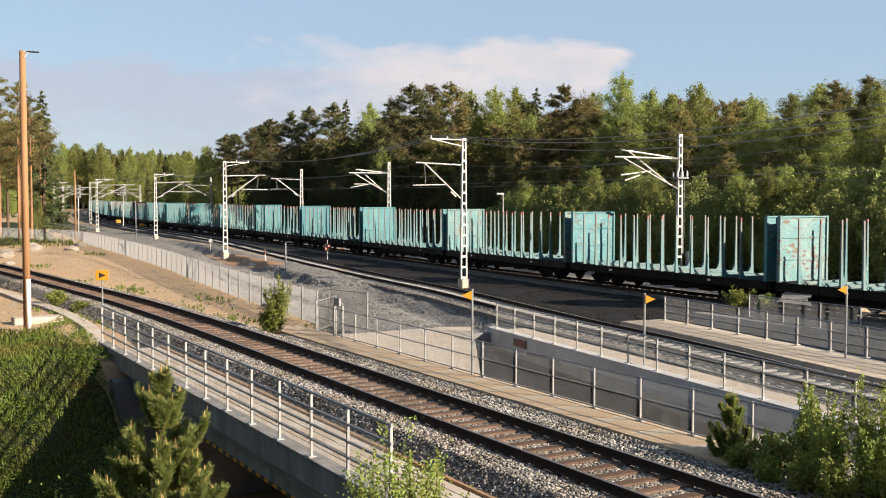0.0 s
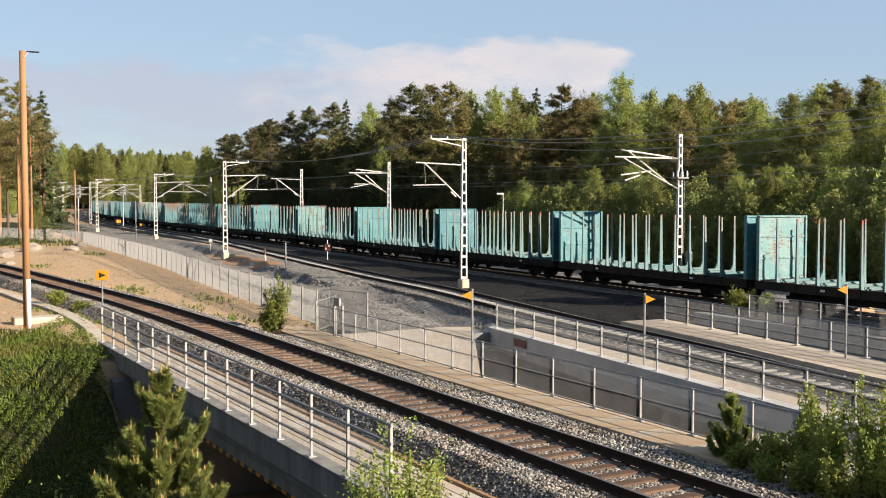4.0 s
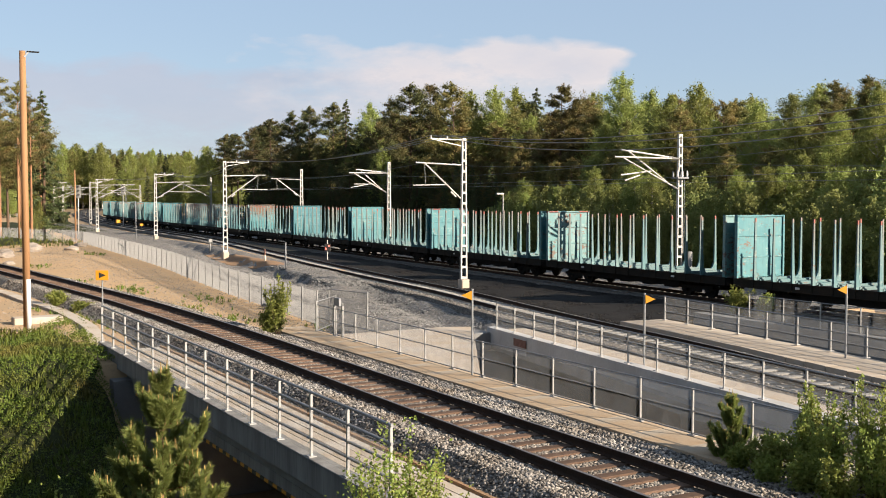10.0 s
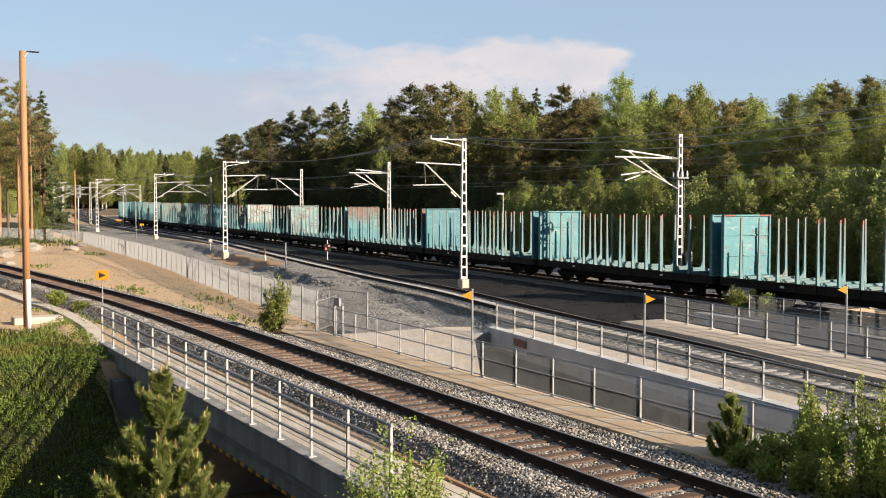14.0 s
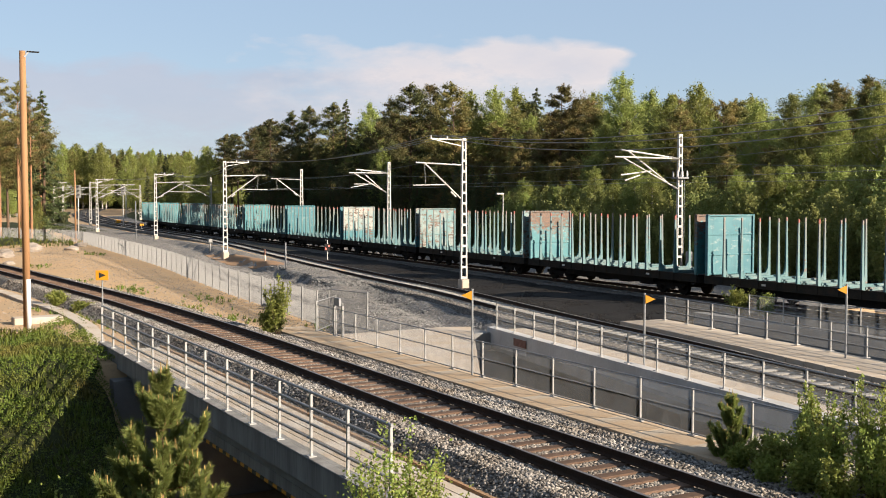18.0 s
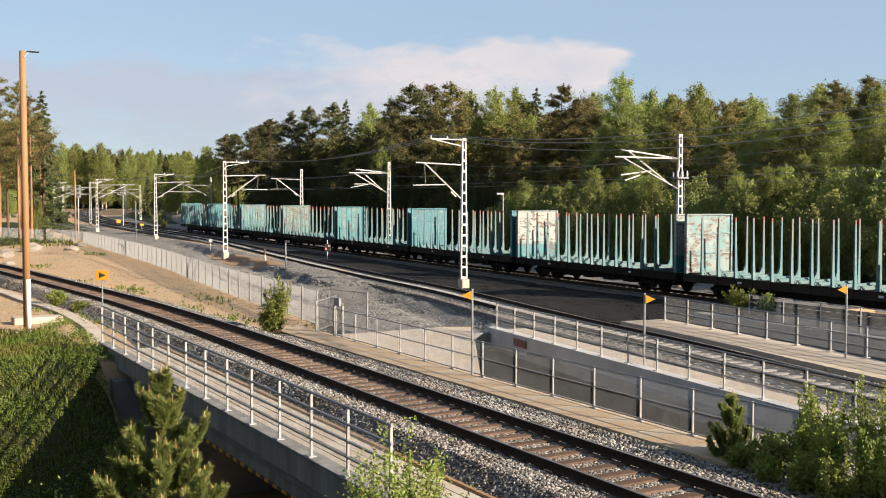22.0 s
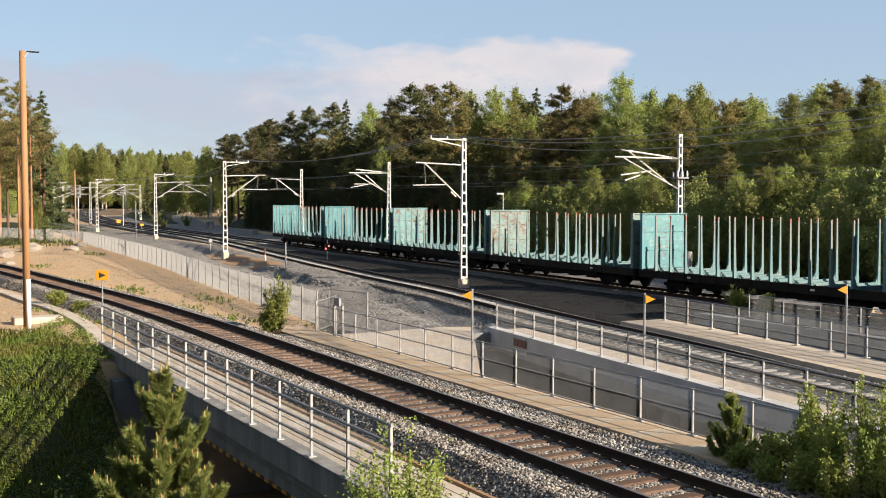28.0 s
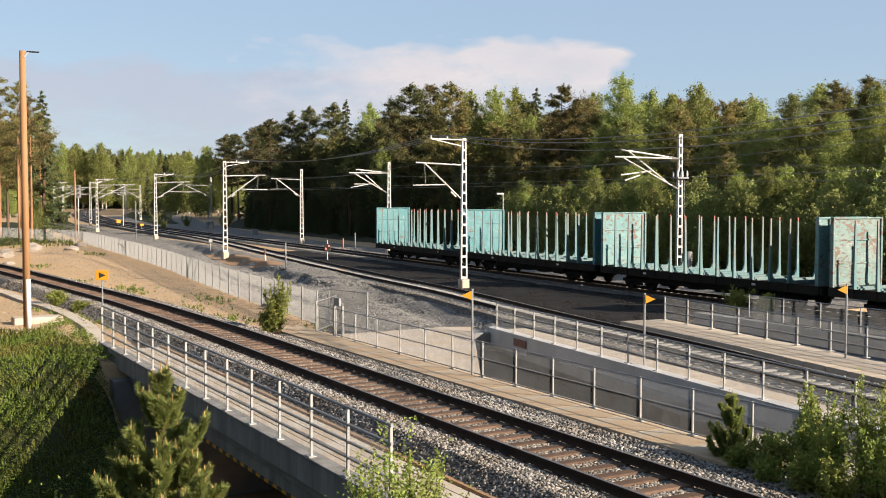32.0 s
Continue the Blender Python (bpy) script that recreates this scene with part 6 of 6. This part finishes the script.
    v = np.stack([P - e * 0.005, P + e * 0.005, P + D * L + e * 0.001, P + D * L - e * 0.001], 1).reshape(-1, 3)
    return as_mesh("trunk", bm, BARK_PINE), quad_mesh("needles", v, np.arange(4 * n).reshape(-1, 4), NEEDLE_YOUNG), [as_mesh("shoot", tube(bmesh.new(), a, b, w, w * 0.45, 6), SHOOT) for a, b, w in shoots]


def put_pine(meshes, x, y, z, s, label):
    root = thing("young_pine", pose(x, y, z, 0, 0, 30) @ Matrix.Diagonal((s, s, s, 1)), label, "tree", "young pines")
    for n, me in [("trunk", meshes[0]), ("needles", meshes[1])] + [("shoot", me) for me in meshes[2]]:
        new(n, me).parent = root


YP = young_pine(3.6, 5)
put_pine(YP, 3.48, 13.43, float(ground_z(3.48, 13.43)) - 0.05, (2.86 - float(ground_z(3.48, 13.43))) / 3.75, "young pine with pale shoots on the bank")
put_pine(young_pine(1.75, 9, 0.05), 15.85, 16.1, -0.95, 1.0, "small young pine with brown shoots beside the path")


def leafy_bush(name, x, y, z, h, seed, count, leaf, label, wide=1.0):
    me = tree_proto("bush", h, seed, count, leaf, LEAF_YOUNG, wide)
    return plant(name, me, x, y, z, 1.0, seed * 37, label, "bush", "bushes by the tracks")


for i, (x, y, top, wide) in enumerate(((5.95, 12.05, 1.85, 0.5), (6.25, 11.95, 2.0, 0.42), (5.65, 12.0, 1.6, 0.5), (6.1, 11.7, 1.55, 0.55), (6.4, 11.9, 1.65, 0.45))):
    leafy_bush("young_birch", x, y, float(ground_z(x, y)), top - float(ground_z(x, y)), 51 + i, 9000, 0.026, "young birch bush with bright leaves below the railing", wide)
for i, (x, y, h, wide) in enumerate(((15.8, 13.6, 1.8, 0.6), (16.1, 13.0, 2.3, 0.5), (16.5, 12.4, 2.35, 0.6), (16.9, 11.8, 2.5, 0.6), (16.6, 11.2, 2.2, 0.7), (15.8, 12.4, 1.6, 0.9),
                                     (15.3, 13.7, 0.9, 1.0), (15.6, 11.8, 1.4, 0.9), (16.3, 14.1, 1.6, 0.55), (16.45, 14.6, 1.9, 0.3),
                                     (15.6, 14.9, 0.85, 1.0), (16.0, 14.4, 1.3, 0.8), (15.2, 14.5, 0.6, 1.0), (15.1, 12.8, 1.0, 1.0), (16.15, 15.3, 0.9, 0.8), (15.5, 15.6, 0.6, 1.0))):
    leafy_bush("willow_bush", x, y, -0.66, h, 60 + i, int(2100 * h), 0.033, "green bush with upright leafy stems beside the path", wide)
leafy_bush("young_birch", 14.9, 39.7, -0.5, 2.35, 70, 1000, 0.045, "small birch bush beside the track", 0.6)
leafy_bush("willow_bush", 14.6, 39.9, -0.5, 1.1, 71, 800, 0.045, "low green bush beside the track")
leafy_bush("willow_bush", 9.4, 56.0, -0.55, 0.75, 72, 800, 0.045, "low green bush beside the cable trough", 1.7)
leafy_bush("willow_bush", 9.9, 52.5, -0.55, 0.5, 73, 600, 0.045, "low green bush beside the cable trough", 1.9)
leafy_bush("willow_bush", 36.6, 37.0, -0.7, 1.5, 74, 420, 0.045, "low bush at the end of the far bridge")
leafy_bush("willow_bush", 37.4, 36.0, -0.7, 1.1, 75, 340, 0.045, "low bush at the end of the far bridge")
leafy_bush("young_birch", 2.1, 14.2, float(ground_z(2.1, 14.2)), 1.05 - float(ground_z(2.1, 14.2)), 76, 900, 0.03, "thin birch shoot on the bank")

# ---- the cloud: a distant anvil of vapour ----
def cloud(seed, dens, dull, bright):
    m, nt, b = nodes_of("cloud_vapour")
    nt.nodes.remove(b)
    n1 = noise_tex(nt, 1.0, 7, 0.6, (0.0035, 0.0035, 0.009), seed)
    em = nt.nodes.new("ShaderNodeEmission")
    em.inputs[1].default_value = 1.0
    col = mix(nt, ramp(nt, noise_tex(nt, 1.0, 5, 0.6, (0.002, 0.002, 0.006), seed + 5), 0.35, 0.7), dull, bright)
    nt.links.new(col, em.inputs[0])
    # thin edges: how far a point lies inside the sheet's outline
    att = nt.nodes.new("ShaderNodeAttribute")
    att.attribute_name = "depth"
    add = nt.nodes.new("ShaderNodeMath")
    add.operation = 'ADD'
    nt.links.new(att.outputs["Fac"], add.inputs[0])
    nt.links.new(ramp(nt, n1, 0.25, 0.75, -0.45, 0.35), add.inputs[1])
    a = ramp(nt, add.outputs[0], 0.08, 0.75, 0, dens)
    tr = nt.nodes.new("ShaderNodeBsdfTransparent")
    ms = nt.nodes.new("ShaderNodeMixShader")
    nt.links.new(a, ms.inputs[0])
    nt.links.new(tr.outputs[0], ms.inputs[1])
    nt.links.new(em.outputs[0], ms.inputs[2])
    nt.links.new(ms.outputs[0], nt.nodes["Material Output"].inputs[0])
    return m


def cloud_sheet(u0, u1, top, bottom, label, seed, dens, left_soft, right_soft, dull=(0.225, 0.213, 0.223), bright=(0.275, 0.243, 0.233)):
    """A gently curved sheet far behind the woods; u: degrees right of +y, heights in degrees over the horizon."""
    R = 4200.0 + 15 * seed
    nu, nv = 120, 50
    v, f, dep = [], [], []
    for j in range(nv):
        for i in range(nu):
            a, b = i / (nu - 1), j / (nv - 1)
            az = radians(u0 + (u1 - u0) * a)
            el = radians(bottom + (top - bottom) * b)
            v.append((R * math.sin(az) * math.cos(el), R * math.cos(az) * math.cos(el), 4.87 + R * math.sin(el)))
            # dense near the upper right, fading to the left and below
            wob = 0.09 * noise.noise(Vector((a * 7, b * 5, seed))) + 0.05 * noise.noise(Vector((a * 21, b * 13, seed)))
            d = min(a / left_soft, (0.76 + 0.21 * b + wob * 0.6 - a) / right_soft, b / 0.75, (0.97 + wob - b) / 0.16, 1.0)
            dep.append(max(0.0, d))
    for j in range(nv - 1):
        for i in range(nu - 1):
            f.append((j * nu + i, j * nu + i + 1, (j + 1) * nu + i + 1, (j + 1) * nu + i))
    me = mesh_of("cloud", v, f, cloud(seed, dens, dull, bright), True)
    at = me.attributes.new("depth", 'FLOAT', 'POINT')
    at.data.foreach_set("value", dep)
    ob = tagged(new("backdrop", me), label, "cloud", kind="structure")
    ob.visible_shadow = False
    return ob


cloud_sheet(18.0, 41.7, 8.7, 2.5, "flat-topped pinkish white cloud far away", 2.0, 0.82, 0.6, 0.07)
cloud_sheet(-4.0, 40.0, 7.4, 0.2, "faint pinkish haze low in the sky", 8.0, 0.55, 0.25, 0.5, (0.158, 0.158, 0.188), (0.178, 0.170, 0.194))


def motions():
    """The train rolls to the right, slowing a little; its wheels turn as it goes."""
    for i, w in enumerate(wagons):
        walk(w, [(t, wagon_pose(tail_at(t) - i * WAGON)) for t in [k * 2.0 for k in range(17)]])
    for ws in wheelsets:
        at = ws.matrix_basis.translation.copy()
        rows = []
        for k in range(481):
            t = k / 15
            turn = (tail_at(0) - tail_at(t)) / 0.46
            rows.append((t, Matrix.Translation(at) @ Matrix.Rotation(turn, 4, 'Y')))
        walk(ws, rows)


motions()
